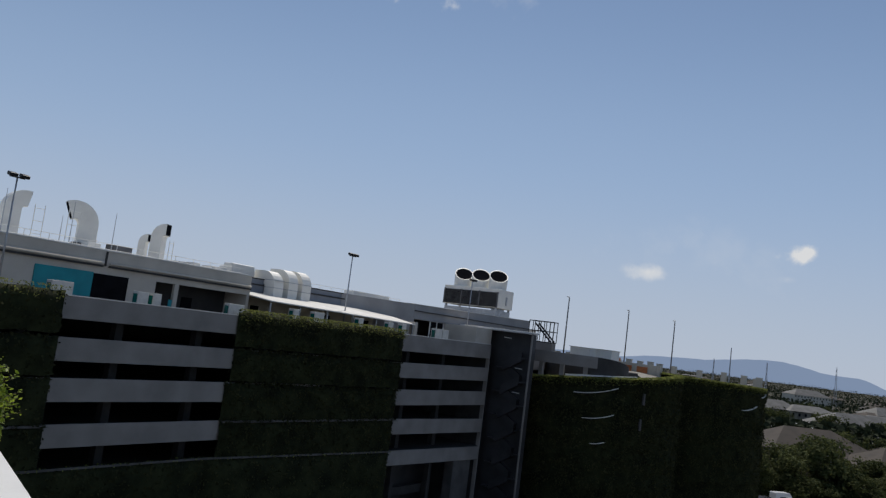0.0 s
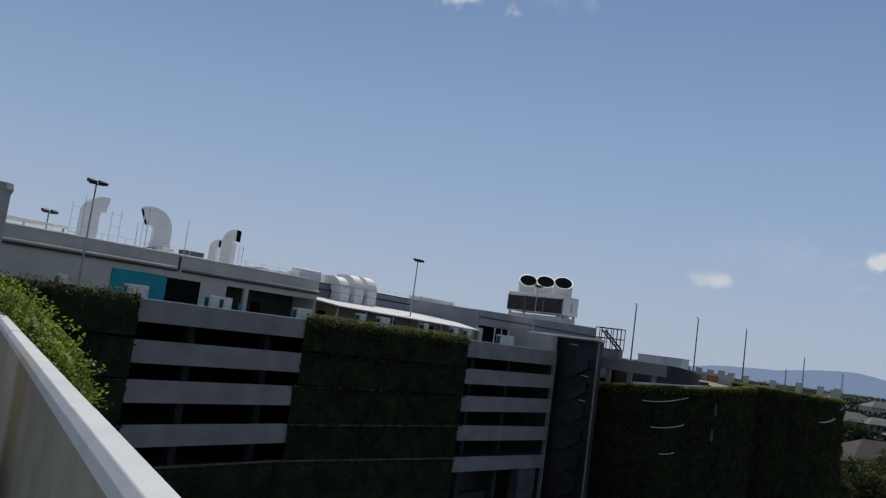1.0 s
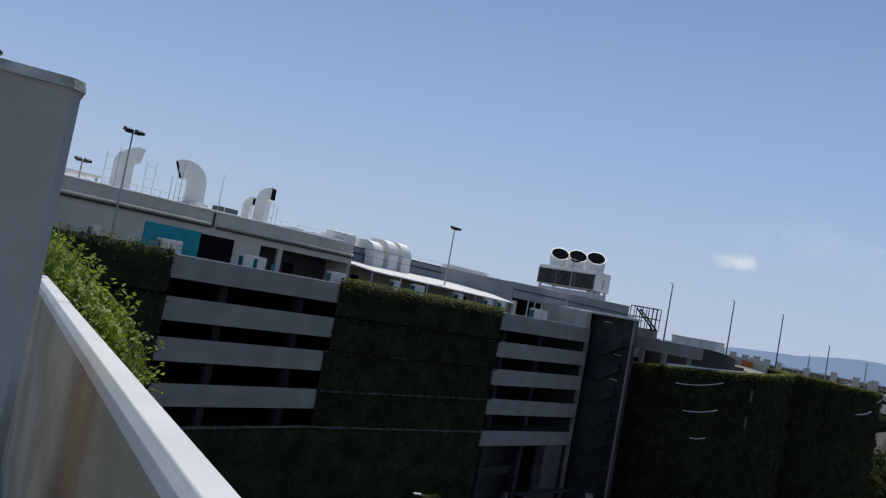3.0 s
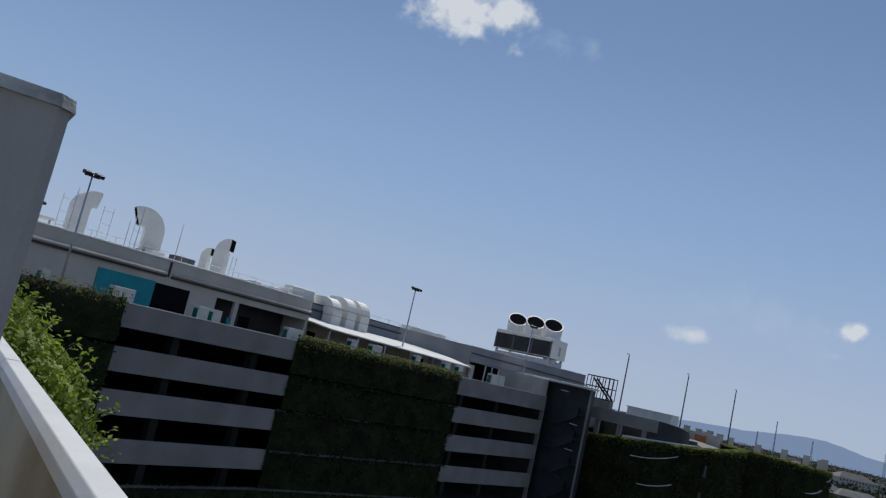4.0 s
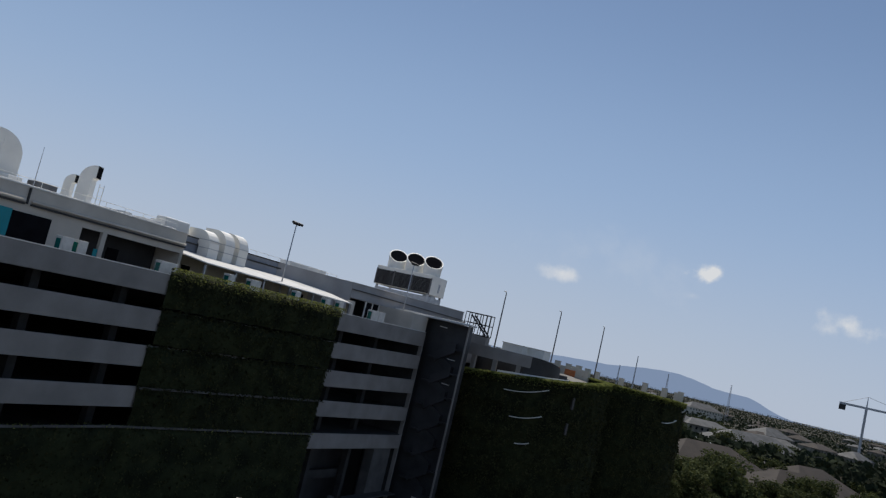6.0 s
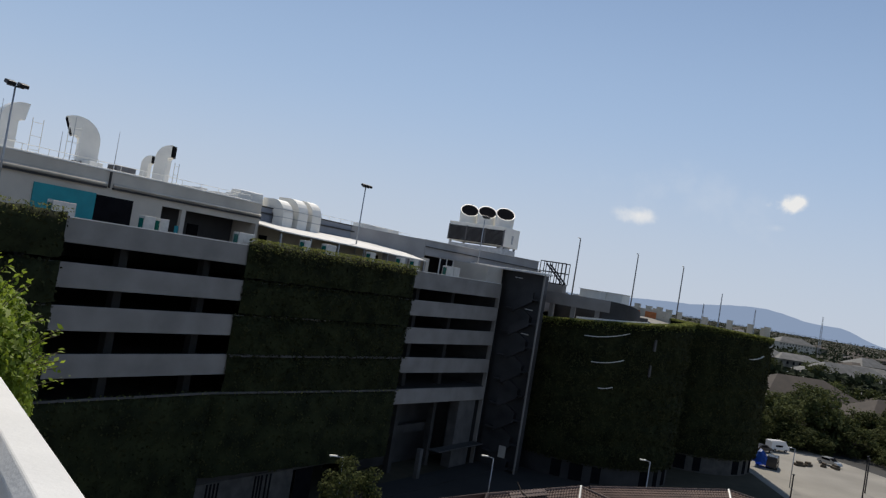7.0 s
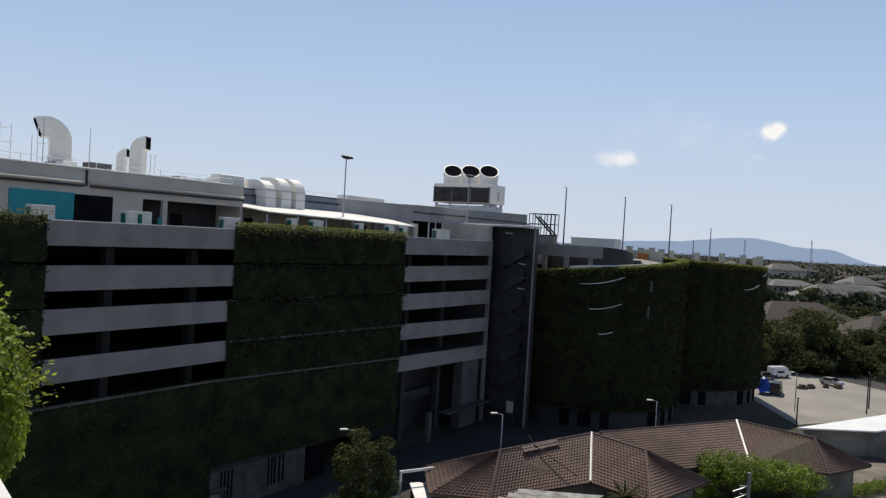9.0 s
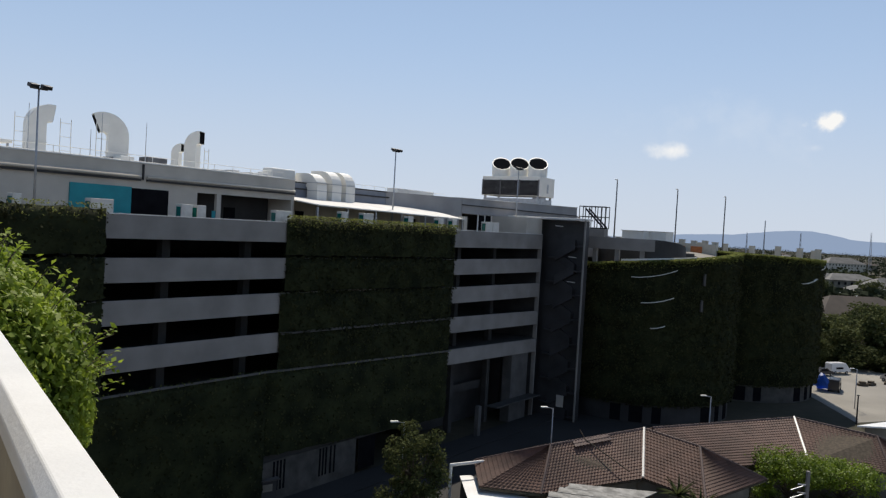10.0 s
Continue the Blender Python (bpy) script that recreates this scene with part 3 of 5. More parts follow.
def ramp_drum(x, y, r, top_a, top_b, seed, label, slits, base):
    """A round ramp drum clad in ivy; its rim climbs from top_a on one side to top_b on the other."""
    rng = np.random.default_rng(seed)
    ob = thing("ramp_drum", pose(x, y, 0), label, "car park ramp", "round ramps")
    A0, A1 = radians(165), radians(400)
    bm = bmesh.new()
    nu, nz = 96, 34
    g = []
    for i in range(nu + 1):
        a = A0 + (A1 - A0) * i / nu
        f = min(1, max(0, (a - radians(225)) / radians(105)))
        top = top_a + (top_b - top_a) * f
        col = []
        for j in range(nz + 1):
            z = 2.6 + (top - 2.6) * j / nz
            rr = r + 0.22 * noise.noise((a * 9, z * 0.5, seed)) + 0.12 * math.sin(z * math.tau / 3.3)
            if j == nz:
                rr -= 0.35
            col.append(bm.verts.new((rr * math.cos(a), rr * math.sin(a), z)))
        g.append(col)
    for i in range(nu):
        for j in range(nz):
            bm.faces.new((g[i][j], g[i + 1][j], g[i + 1][j + 1], g[i][j + 1]))
    part("shaded_ivy_core", bm, IVYWALL, ob, smooth=True)
    n = int(r * (A1 - A0) * 20 * 22)
    a = rng.uniform(A0, A1, n)
    f = np.clip((a - radians(225)) / radians(105), 0, 1)
    top = top_a + (top_b - top_a) * f
    z = 2.4 + (top - 2.4) * rng.uniform(0, 1.0, n)
    keep = np.ones(n, bool)
    for sa, sb, sz, sh in slits:
        keep &= ~((a > radians(sa)) & (a < radians(sb)) & (np.abs(z - sz) < sh))
    a, z = a[keep], z[keep]
    rr = r + 0.12 + 0.22 * np.array([noise.noise((p * 9, q * 0.5, seed)) for p, q in zip(a, z)]) + 0.12 * np.sin(z * math.tau / 3.3) + rng.normal(0, 0.07, len(a))
    P = [np.stack([rr * np.cos(a), rr * np.sin(a), z], 1)]
    N1 = [np.stack([np.cos(a), np.sin(a), 0.4 + 0 * a], 1)]
    m = int(r * (A1 - A0) * 300)
    a = rng.uniform(A0, A1, m)
    f = np.clip((a - radians(225)) / radians(105), 0, 1)
    rr = r + rng.uniform(-0.75, 0.3, m)
    P.append(np.stack([rr * np.cos(a), rr * np.sin(a), top_a + (top_b - top_a) * f + 0.16 - np.abs(rng.normal(0, 0.42, m)) * (rr > r - 0.15)], 1))
    N1.append(np.stack([0 * a, 0 * a, 1 + 0 * a], 1))
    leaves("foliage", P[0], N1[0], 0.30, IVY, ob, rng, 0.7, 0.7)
    leaves("top_growth", P[1], N1[1], 0.26, SUNLITIVY, ob, rng, 0.7, 0.6)
    bm = bmesh.new()
    tube(bm, (0, 0, 0), (0, 0, 2.9), r - 0.5, sides=64)
    part("base_wall", bm, base, ob, "stained base wall")
    for k in range(9):
        a = radians(212 + 19 * k + 7 * (k * 5 % 3))
        bm = bmesh.new()
        w = 0.5 + 0.45 * (k * 7 % 5) / 5
        box(bm, r - 0.52, r - 0.46, -w, w, 0.2, 2.3)
        o = part("base_opening", bm, BLACKISH, ob)
        o.rotation_euler = (0, 0, a)
    for sa, sb, sz, sh in slits:
        bm = bmesh.new()
        curved_band(bm, r + 0.02, r + 0.32, radians(sa), radians(sb), sz - 0.3, sz - 0.22, 14, min(1.2, 0.047 * (sb - sa)), 2.0)
        part("sunlit_rail", bm, WHITE, ob, "pale rail in a gap of the ivy")
    return ob


deck_wall()
pier()
BUSH_Y0, BUSH_Y1, CREEPZ = 9.4, 14.6, 22.0
creeper()
car_park()
stair_core()
ivy_panel(16.9, 42.1, [(23.9, 20.9, 23.9, 20.7, 0), (20.65, 17.9, 20.45, 17.6, 0.1), (17.7, 14.5, 17.4, 14.2, -0.35), (14.4, 11.2, 14.1, 10.5, -0.3)], 11, 26, "dark ivy screen in four swags with a sunlit top")
ivy_panel(-62, 0.5, [(23.9, 20.9, 23.9, 20.9, -0.1), (20.6, 17.9, 20.65, 17.9, 0), (17.7, 14.5, 17.7, 14.5, -0.2), (14.4, 11.2, 14.4, 11.2, 0.1)], 12, 14, "long dark ivy screen in four swags")
ivy_panel(-62, 15.6, [(11.3, 0.5, 11.36, 0.7, 0)], 13, 12, "dark curtain of ivy hanging down to the pavement")
ivy_panel(15.5, 42.0, [(11.34, 4.3, 10.56, 3.3, 0)], 14, 12, "dark curtain of ivy over the lowest storeys")

# ---- on top of the car park ----
def top_storey():
    ob = thing("top_storey", PARK, "light grey rendered top storey set back on the roof", "building")
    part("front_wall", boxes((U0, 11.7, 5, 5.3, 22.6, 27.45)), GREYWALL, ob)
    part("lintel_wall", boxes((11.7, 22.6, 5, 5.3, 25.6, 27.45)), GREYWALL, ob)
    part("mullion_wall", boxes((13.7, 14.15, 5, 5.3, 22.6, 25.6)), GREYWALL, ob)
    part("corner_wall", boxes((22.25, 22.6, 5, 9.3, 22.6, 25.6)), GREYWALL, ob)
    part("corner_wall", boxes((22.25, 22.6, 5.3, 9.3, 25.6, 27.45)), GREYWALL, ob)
    # Recess back coloured dark for the shade inside.
    part("recess_wall", boxes((11.7, 22.2, 8.0, 8.3, 22.6, 27.2)), DARK, ob)
    part("roof", boxes((U0, 22.5, 5.3, 40, 27.0, 27.2)), ROOFSHEET, ob)
    part("parapet_cap", boxes((U0, 22.7, 4.94, 5.4, 27.45, 27.56), bevel=0.02), ROOFSHEET, ob)
    for a, b, r in ((U0, 6.3, 0.17), (6.9, 22.5, 0.11)):
        bm = bmesh.new()
        tube(bm, (a, 4.86, 26.45), (b, 4.86, 26.45), r, sides=12)
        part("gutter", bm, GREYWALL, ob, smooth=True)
        # Dark strip painted in as the shadow under the gutter.
        part("gutter_shadow", boxes((a, b, 4.76, 5.0, 26.12, 26.27)), DARK, ob)
    part("downpipe", boxes((6.5, 6.62, 4.86, 5.0, 26.2, 27.4)), DARK, ob)
    part("wall_board", boxes((0.75, 5.62, 4.9, 5.0, 22.7, 25.62)), TEAL, ob, "turquoise painted board")
    part("wall_opening", boxes((5.66, 8.9, 4.92, 5.0, 22.7, 25.55)), BLACKISH, ob, "black shuttered opening")
    part("window", boxes((17.0, 18.2, 7.9, 8.0, 23.2, 24.6)), BLACKISH, ob)
    part("glass_screen", boxes((13.3, 13.68, 5.05, 5.1, 22.7, 24.2)), TEAL, ob)
    # the right part, further back
    part("rear_wall", boxes((22.6, 48.2, 9, 9.3, 22.6, 27.5)), BLUEGREY, ob, "blue-grey metal sheet wall")
    part("rear_cap", boxes((22.6, 48.2, 8.9, 9.4, 27.5, 27.62)), DARK, ob)
    part("rear_ledge", boxes((22.6, 48.2, 8.8, 9.0, 26.85, 27.0)), DARK, ob)
    part("rear_roof", boxes((22.6, 70.1, 9.4, 40, 27.0, 27.2)), ROOFSHEET, ob)
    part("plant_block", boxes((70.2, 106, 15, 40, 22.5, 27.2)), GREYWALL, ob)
    bm = bmesh.new()
    sloped_bar(bm, 51.4, 84, 5.4, 5.7, 25.75, 27.6, 25.75, 28.1)
    part("side_wall", bm, MIDGREY, ob)
    bm = bmesh.new()
    vs = [bm.verts.new((u, n, z)) for u, n in ((41.0, 8.95), (51.5, 5.42), (51.5, 5.7), (41.0, 9.25)) for z in (22.6, 27.6)]
    for f in ((0, 2, 3, 1), (2, 4, 5, 3), (4, 6, 7, 5), (6, 0, 1, 7), (1, 3, 5, 7), (0, 6, 4, 2)):
        bm.faces.new([vs[i] for i in f])
    part("turning_wall", bm, MIDGREY, ob, "blue-grey wall turning outwards")
    part("side_ledge", boxes((51.4, 84, 5.2, 5.4, 26.75, 26.85)), DARK, ob)
    bm = bmesh.new()
    sloped_bar(bm, 51.3, 84.1, 5.3, 9.4, 27.6, 27.66, 28.1, 28.16)
    part("side_cap", bm, ROOFSHEET, ob)
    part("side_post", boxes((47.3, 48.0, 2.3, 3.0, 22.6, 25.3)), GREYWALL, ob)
    # This recess back carries its shade as colour too.
    part("side_recess", boxes((48.9, 62, 8.2, 8.4, 22.6, 25.75)), DARK, ob)
    for u in (55.4, 57.0, 58.6):
        part("mullion", boxes((u, u + 0.16, 5.5, 5.62, 22.6, 25.75)), WHITE, ob)
    part("window_pane", boxes((55.56, 58.6, 5.56, 5.58, 22.7, 25.7)), BLACKISH, ob)
    # sloping canopy over the right bay
    bm = bmesh.new()
    vs = [bm.verts.new(p) for p in ((22.7, 2.0, 25.35), (47.2, 2.0, 25.0), (47.9, 8.9, 26.1), (22.7, 8.9, 26.1))]
    lo = [bm.verts.new(v.co - Vector((0, 0, 0.12))) for v in vs]
    bm.faces.new(vs), bm.faces.new(lo[::-1])
    for k in range(4):
        bm.faces.new((vs[k], vs[(k + 1) % 4], lo[(k + 1) % 4], lo[k]))
    part("canopy", bm, CANOPY, ob, "white sheet canopy")
    for u in (22.9, 27.0, 31.2, 35.4, 39.6, 43.8, 46.9):
        part("canopy_post", boxes((u - 0.08, u + 0.08, 2.2, 2.36, 22.6, 25.1)), GALV, ob)
    part("bay_wall", boxes((22.6, 47.9, 7.4, 7.6, 22.6, 25.6)), BEIGE, ob, "beige bay wall")
    for u in (25.2, 36.4, 43.6):
        part("bay_door", boxes((u, u + 1.1, 7.32, 7.4, 22.6, 24.7)), BLACKISH, ob)
    return ob


def sweep_duct(bm, path, w, d):
    """A rectangular duct along a path in the x-z plane; w in the plane, d across it."""
    rings = []
    for k, p in enumerate(path):
        a, b = Vector(path[max(0, k - 1)]), Vector(path[min(len(path) - 1, k + 1)])
        t = (b - a).normalized()
        side = Vector((t.z, 0, -t.x))
        q = Vector(p)
        rings.append([bm.verts.new(q + side * sx * w / 2 + Vector((0, sy * d / 2, 0))) for sx, sy in ((-1, -1), (1, -1), (1, 1), (-1, 1))])
    for k in range(len(rings) - 1):
        for j in range(4):
            bm.faces.new((rings[k][j], rings[k][(j + 1) % 4], rings[k + 1][(j + 1) % 4], rings[k + 1][j]))
    bm.faces.new(rings[0])
    return rings[-1]


def gooseneck(u, n, z0, zt, w, d, way, turn, label, mouth=125):
    """A white exhaust stack that bends over; way: -1 or 1, the side to which its mouth turns."""
    ob = thing("exhaust_duct", PARK @ pose(u, n, z0, 0, 0, turn), label, "roof vent", "roof exhausts")
    r = w * 0.72
    straight = zt - z0 - r - w / 2
    path = [(0, 0, 0), (0, 0, straight * 0.55), (0, 0, straight)]
    for k in range(1, 10):
        a = radians(mouth) * k / 9
        path.append((way * r * (1 - math.cos(a)), 0, straight + r * math.sin(a)))
    bm = bmesh.new()
    sweep_duct(bm, path, w, d)
    part("duct", bm, WHITE, ob)
    p, q = Vector(path[-1]), Vector(path[-2])
    t = (p - q).normalized()
    bm = bmesh.new()
    sweep_duct(bm, [tuple(p - t * 0.02), tuple(p + t * 0.03)], w * 0.86, d * 0.86)
    rim = bm
    bmesh.ops.holes_fill(rim, edges=[e for e in rim.edges if e.is_boundary])
    part("mouth_grille", rim, BLACKISH, ob, "dark mesh mouth")
    part("flange", boxes((-w * 0.54, w * 0.54, -d * 0.54, d * 0.54, straight * 0.52, straight * 0.52 + 0.07)), WHITE, ob)
    part("plinth", boxes((-w * 0.72, w * 0.72, -d * 0.7, d * 0.7, 0, 0.45 if w < 1.5 else 1.05), bevel=0.05), GALV if w < 1.5 else LOUVRE, ob)
    return ob


def service_frame(u, n, z0, h, w):
    """A light ladder frame beside a stack."""
    ob = thing("service_ladder", PARK @ pose(u, n, z0), "thin pale steel ladder frame on the roof", "ladder", "roof ladders")
    for x in (0, w):
        bm = bmesh.new()
        tube(bm, (x, 0, 0), (x, 0, h), 0.035, sides=6)
        part("stile", bm, WHITE, ob)
    for k in range(1, 4):
        bm = bmesh.new()
        tube(bm, (0, 0, h * k / 3.3), (w, 0, h * k / 3.3), 0.025, sides=6)
        part("rung", bm, WHITE, ob)


def rod(u, n, z0, h):
    bm = bmesh.new()
    tube(bm, (0, 0, 0), (0, 0, h), 0.05, 0.02, 6)
    solid("lightning_rod", bm, GALV, PARK @ pose(u, n, z0), "thin grey lightning rod on the roof", "lightning rod", "lightning rods")


def floodlight_mast(m, h, group="floodlight masts", heads=2):
    ob = thing("floodlight_mast", m, "grey steel mast with a pair of dark floodlights", "lamp post", group)
    bm = bmesh.new()
    tube(bm, (0, 0, 0), (0, 0, h), 0.09, 0.055, 8)
    part("pole", bm, GALV, ob, smooth=True)
    part("base_plate", boxes((-0.2, 0.2, -0.2, 0.2, 0, 0.04)), GALV, ob)
    part("cross_arm", boxes((-0.55, 0.55, -0.05, 0.05, h - 0.1, h)), BLACK, ob)
    for k in range(heads):
        x = -0.42 + 0.84 * k / (heads - 1)
        bm = bmesh.new()
        box(bm, x - 0.3, x + 0.3, -0.36, 0.12, h + 0.0, h + 0.26, bevel=0.05)
        bmesh.ops.rotate(bm, verts=bm.verts, cent=(x, 0, h + 0.1), matrix=Matrix.Rotation(radians(16), 3, "X"))
        part("lamp_head", bm, BLACK, ob, "dark floodlight housing")
    return ob


def arm_lamp(m, h, label, group, arm=0.7):
    ob = thing("street_lamp", m, label, "lamp post", group)
    bm = bmesh.new()
    thick = 0.13 if group.startswith("ramp") else 0.085
    tube(bm, (0, 0, 0), (0, 0, h), thick, thick * 0.7, 8)
    part("pole", bm, LOUVRE if thick > 0.1 else GALV, ob, smooth=True)
    bm = bmesh.new()
    tube(bm, (0, 0, h - 0.02), (arm, 0, h + 0.12), 0.04, sides=6)
    part("arm", bm, GALV, ob)
    bm = bmesh.new()
    box(bm, arm - 0.15, arm + 0.55, -0.14, 0.14, h + 0.06, h + 0.2, bevel=0.05)
    part("lamp_head", bm, WHITE, ob, "pale lamp head")
    return ob


def ac_unit(u, n, w, label="white outdoor unit cabinet behind the roof parapet", h=1.95):
    ob = thing("outdoor_unit", PARK @ pose(u, n, 22.6), label, "air conditioner", "units along the roof parapet")
    bm = bmesh.new()
    box(bm, 0, w, -0.35, 0.35, 0.1, h, bevel=0.03)
    part("casing", bm, UNITWHITE, ob)
    for x in (0.06, w - 0.16):
        part("foot", boxes((x, x + 0.1, -0.34, 0.34, 0, 0.1)), BLACK, ob)
    bm = bmesh.new()
    tube(bm, (w / 2, -0.352, h - 0.55), (w / 2, -0.37, h - 0.55), min(0.36, w * 0.4), sides=20)
    part("fan_grille", bm, UNITWHITE, ob)
    part("side_panel", boxes((-0.012, -0.001, -0.26, 0.26, 0.5, h - 0.2)), TEALGLASS, ob)


def cooling_tower():
    ob = thing("cooling_tower", Matrix.Translation((0, 0, 24)) @ Matrix.Scale(1.16, 4) @ Matrix.Translation((0, 0, -24)) @ PARK @ pose(82, 11.2, 0), "white cooling tower with dark louvres and three angled stacks", "cooling tower")
    part("casing", boxes((0.12, 5.2, 0, 10.6, 29.6, 32.7), bevel=0.05), WHITE, ob)
    part("louvre_backing", boxes((0.04, 0.12, 0.15, 10.45, 29.7, 32.1)), BLACKISH, ob)
    slat = mesh_of("louvre", boxes((-0.12, 0.03, 0.15, 10.45, -0.03, 0.03)), LOUVRE)
    for k in range(13):
        o = part("louvre", slat, LOUVRE, ob)
        o.location = (0, 0, 29.76 + 0.185 * k)
    for y in (0.05, 3.5, 7.0, 10.35):
        part("louvre_post", boxes((-0.14, 0.1, y, y + 0.16, 29.62, 32.2)), LOUVRE, ob)
    part("service_door", boxes((2.6, 3.1, -0.06, 0, 30.2, 31.6)), GALV, ob)
    part("leg_frame", boxes((0.2, 5.1, 0.3, 10.3, 26.75, 29.2), (0.3, 0.6, 0.3, 0.6, 29.2, 29.6), (4.7, 5, 0.3, 0.6, 29.2, 29.6), (0.3, 0.6, 10, 10.3, 29.2, 29.6), (4.7, 5, 10, 10.3, 29.2, 29.6), (1.5, 3.4, 0.5, 1.9, 29.2, 29.55)), GALV, ob)
    for k in range(3):
        y = 1.8 + 3.4 * k
        bm = bmesh.new()
        nseg, r = 36, 1.5
        lo, hi, inn = [], [], []
        for i in range(nseg):
            a = math.tau * i / nseg
            x, yy = r * math.cos(a), r * math.sin(a)
            lo.append(bm.verts.new((2.6 + x, y + yy, 32.6)))
            hi.append(bm.verts.new((2.6 + x * 1.05, y + yy * 1.05, 35.0 + 0.6 * x + 0.42 * yy)))
            inn.append(bm.verts.new((2.6 + x * 0.95, y + yy * 0.95, 34.98 + 0.56 * x + 0.39 * yy)))
        for i in range(nseg):
            j = (i + 1) % nseg
            bm.faces.new((lo[i], lo[j], hi[j], hi[i]))
            bm.faces.new((hi[i], hi[j], inn[j], inn[i]))
        st = part("vent_cylinder", bm, WHITE, ob, "white angled fan stack", smooth=False)
        bm = bmesh.new()
        ring = [bm.verts.new((2.6 + r * 0.96 * math.cos(math.tau * i / nseg), y + r * 0.96 * math.sin(math.tau * i / nseg), 34.88 + 0.56 * r * math.cos(math.tau * i / nseg) + 0.39 * r * math.sin(math.tau * i / nseg))) for i in range(nseg)]
        low = [bm.verts.new(v.co - Vector((0, 0, 0.08))) for v in ring]
        bm.faces.new(ring), bm.faces.new(low[::-1])
        for i in range(nseg):
            bm.faces.new((ring[i], ring[(i + 1) % nseg], low[(i + 1) % nseg], low[i]))
        part("stack_grille", bm, BLACKISH, st, "black mesh")


def bent_duct(u, n, z0, zt, w):
    ob = thing("air_duct", PARK @ pose(u, n, z0, 0, 0, 90), "fat white insulated air duct bending over the wall", "air duct", "bent ducts")
    r = 0.9
    path = [(0, 0, 0), (0, 0, (zt - z0) * 0.35), (0, 0, zt - z0 - r - w * 0.3)]
    for k in range(1, 7):
        a = radians(90) * k / 6
        path.append((r * (1 - math.cos(a)), 0, zt - z0 - r - w * 0.3 + r * math.sin(a)))
    path.append((2.4, 0, path[-1][2]))
    bm = bmesh.new()
    sweep_duct(bm, path, w, w)
    bmesh.ops.bevel(bm, geom=[e for e in bm.edges if e.calc_face_angle(0) > 1.0], offset=0.22, segments=3, affect="EDGES", profile=0.5)
    part("duct", bm, WHITE, ob)
    for z in (0.9, 1.7):
        part("band", boxes((-w * 0.52, w * 0.52, -w * 0.52, w * 0.52, z, z + 0.06)), GALV, ob)
    part("bracket", boxes((-w * 0.4, w * 0.4, -w * 0.4, w * 0.4, -0.7, 0)), GALV, ob)


def steel_stair():
    ob = thing("steel_stair", PARK @ pose(71.2, -1.0, 25.0), "black steel escape stair with railings on the roof", "stair")
    for z in (0.0, 1.5, 2.9):
        for x in (0, 1.2):
            bm = bmesh.new()
            tube(bm, (x, 0, z), (x, -3.9, z), 0.07, sides=6)
            part("beam", bm, BLACK, ob)
    for y in (0, -0.9, -1.8, -2.7, -3.3, -3.9):
        for x in (0, 1.2):
            bm = bmesh.new()
            tube(bm, (x, y, 0), (x, y, 2.95), 0.06, sides=6)
            part("post", bm, BLACK, ob)
    for x in (0, 1.2):
        bm = bmesh.new()
        tube(bm, (x, -0.9, 2.6), (x, -3.6, 0.1), 0.12, sides=6)
        part("stringer", bm, BLACK, ob)
    for k in range(12):
        part("tread", boxes((0.05, 1.15, -1.0 - 0.22 * k, -0.8 - 0.22 * k, 2.45 - 0.205 * k, 2.49 - 0.205 * k)), BLACK, ob)
    part("support_block", boxes((0.0, 1.2, -3.85, -0.1, -2.4, -0.07)), CONCRETE, ob)


def roof_rail(a, b, n, z, label):
    ob = thing("roof_railing", PARK @ pose(a, n, z), label, "railing", "roof railings")
    L = b - a
    for h in (0.45, 0.9):
        bm = bmesh.new()
        tube(bm, (0, 0, h), (L, 0, h), 0.022, sides=5)
        part("rail", bm, WHITE, ob)
    bm = bmesh.new()
    tube(bm, (0, 0, 0), (0, 0, 0.9), 0.025, sides=5)
    me = mesh_of("post", bm, WHITE)
    for k in range(int(L / 2) + 1):
        o = part("post", me, WHITE, ob)
        o.location = (2.0 * k, 0, 0)


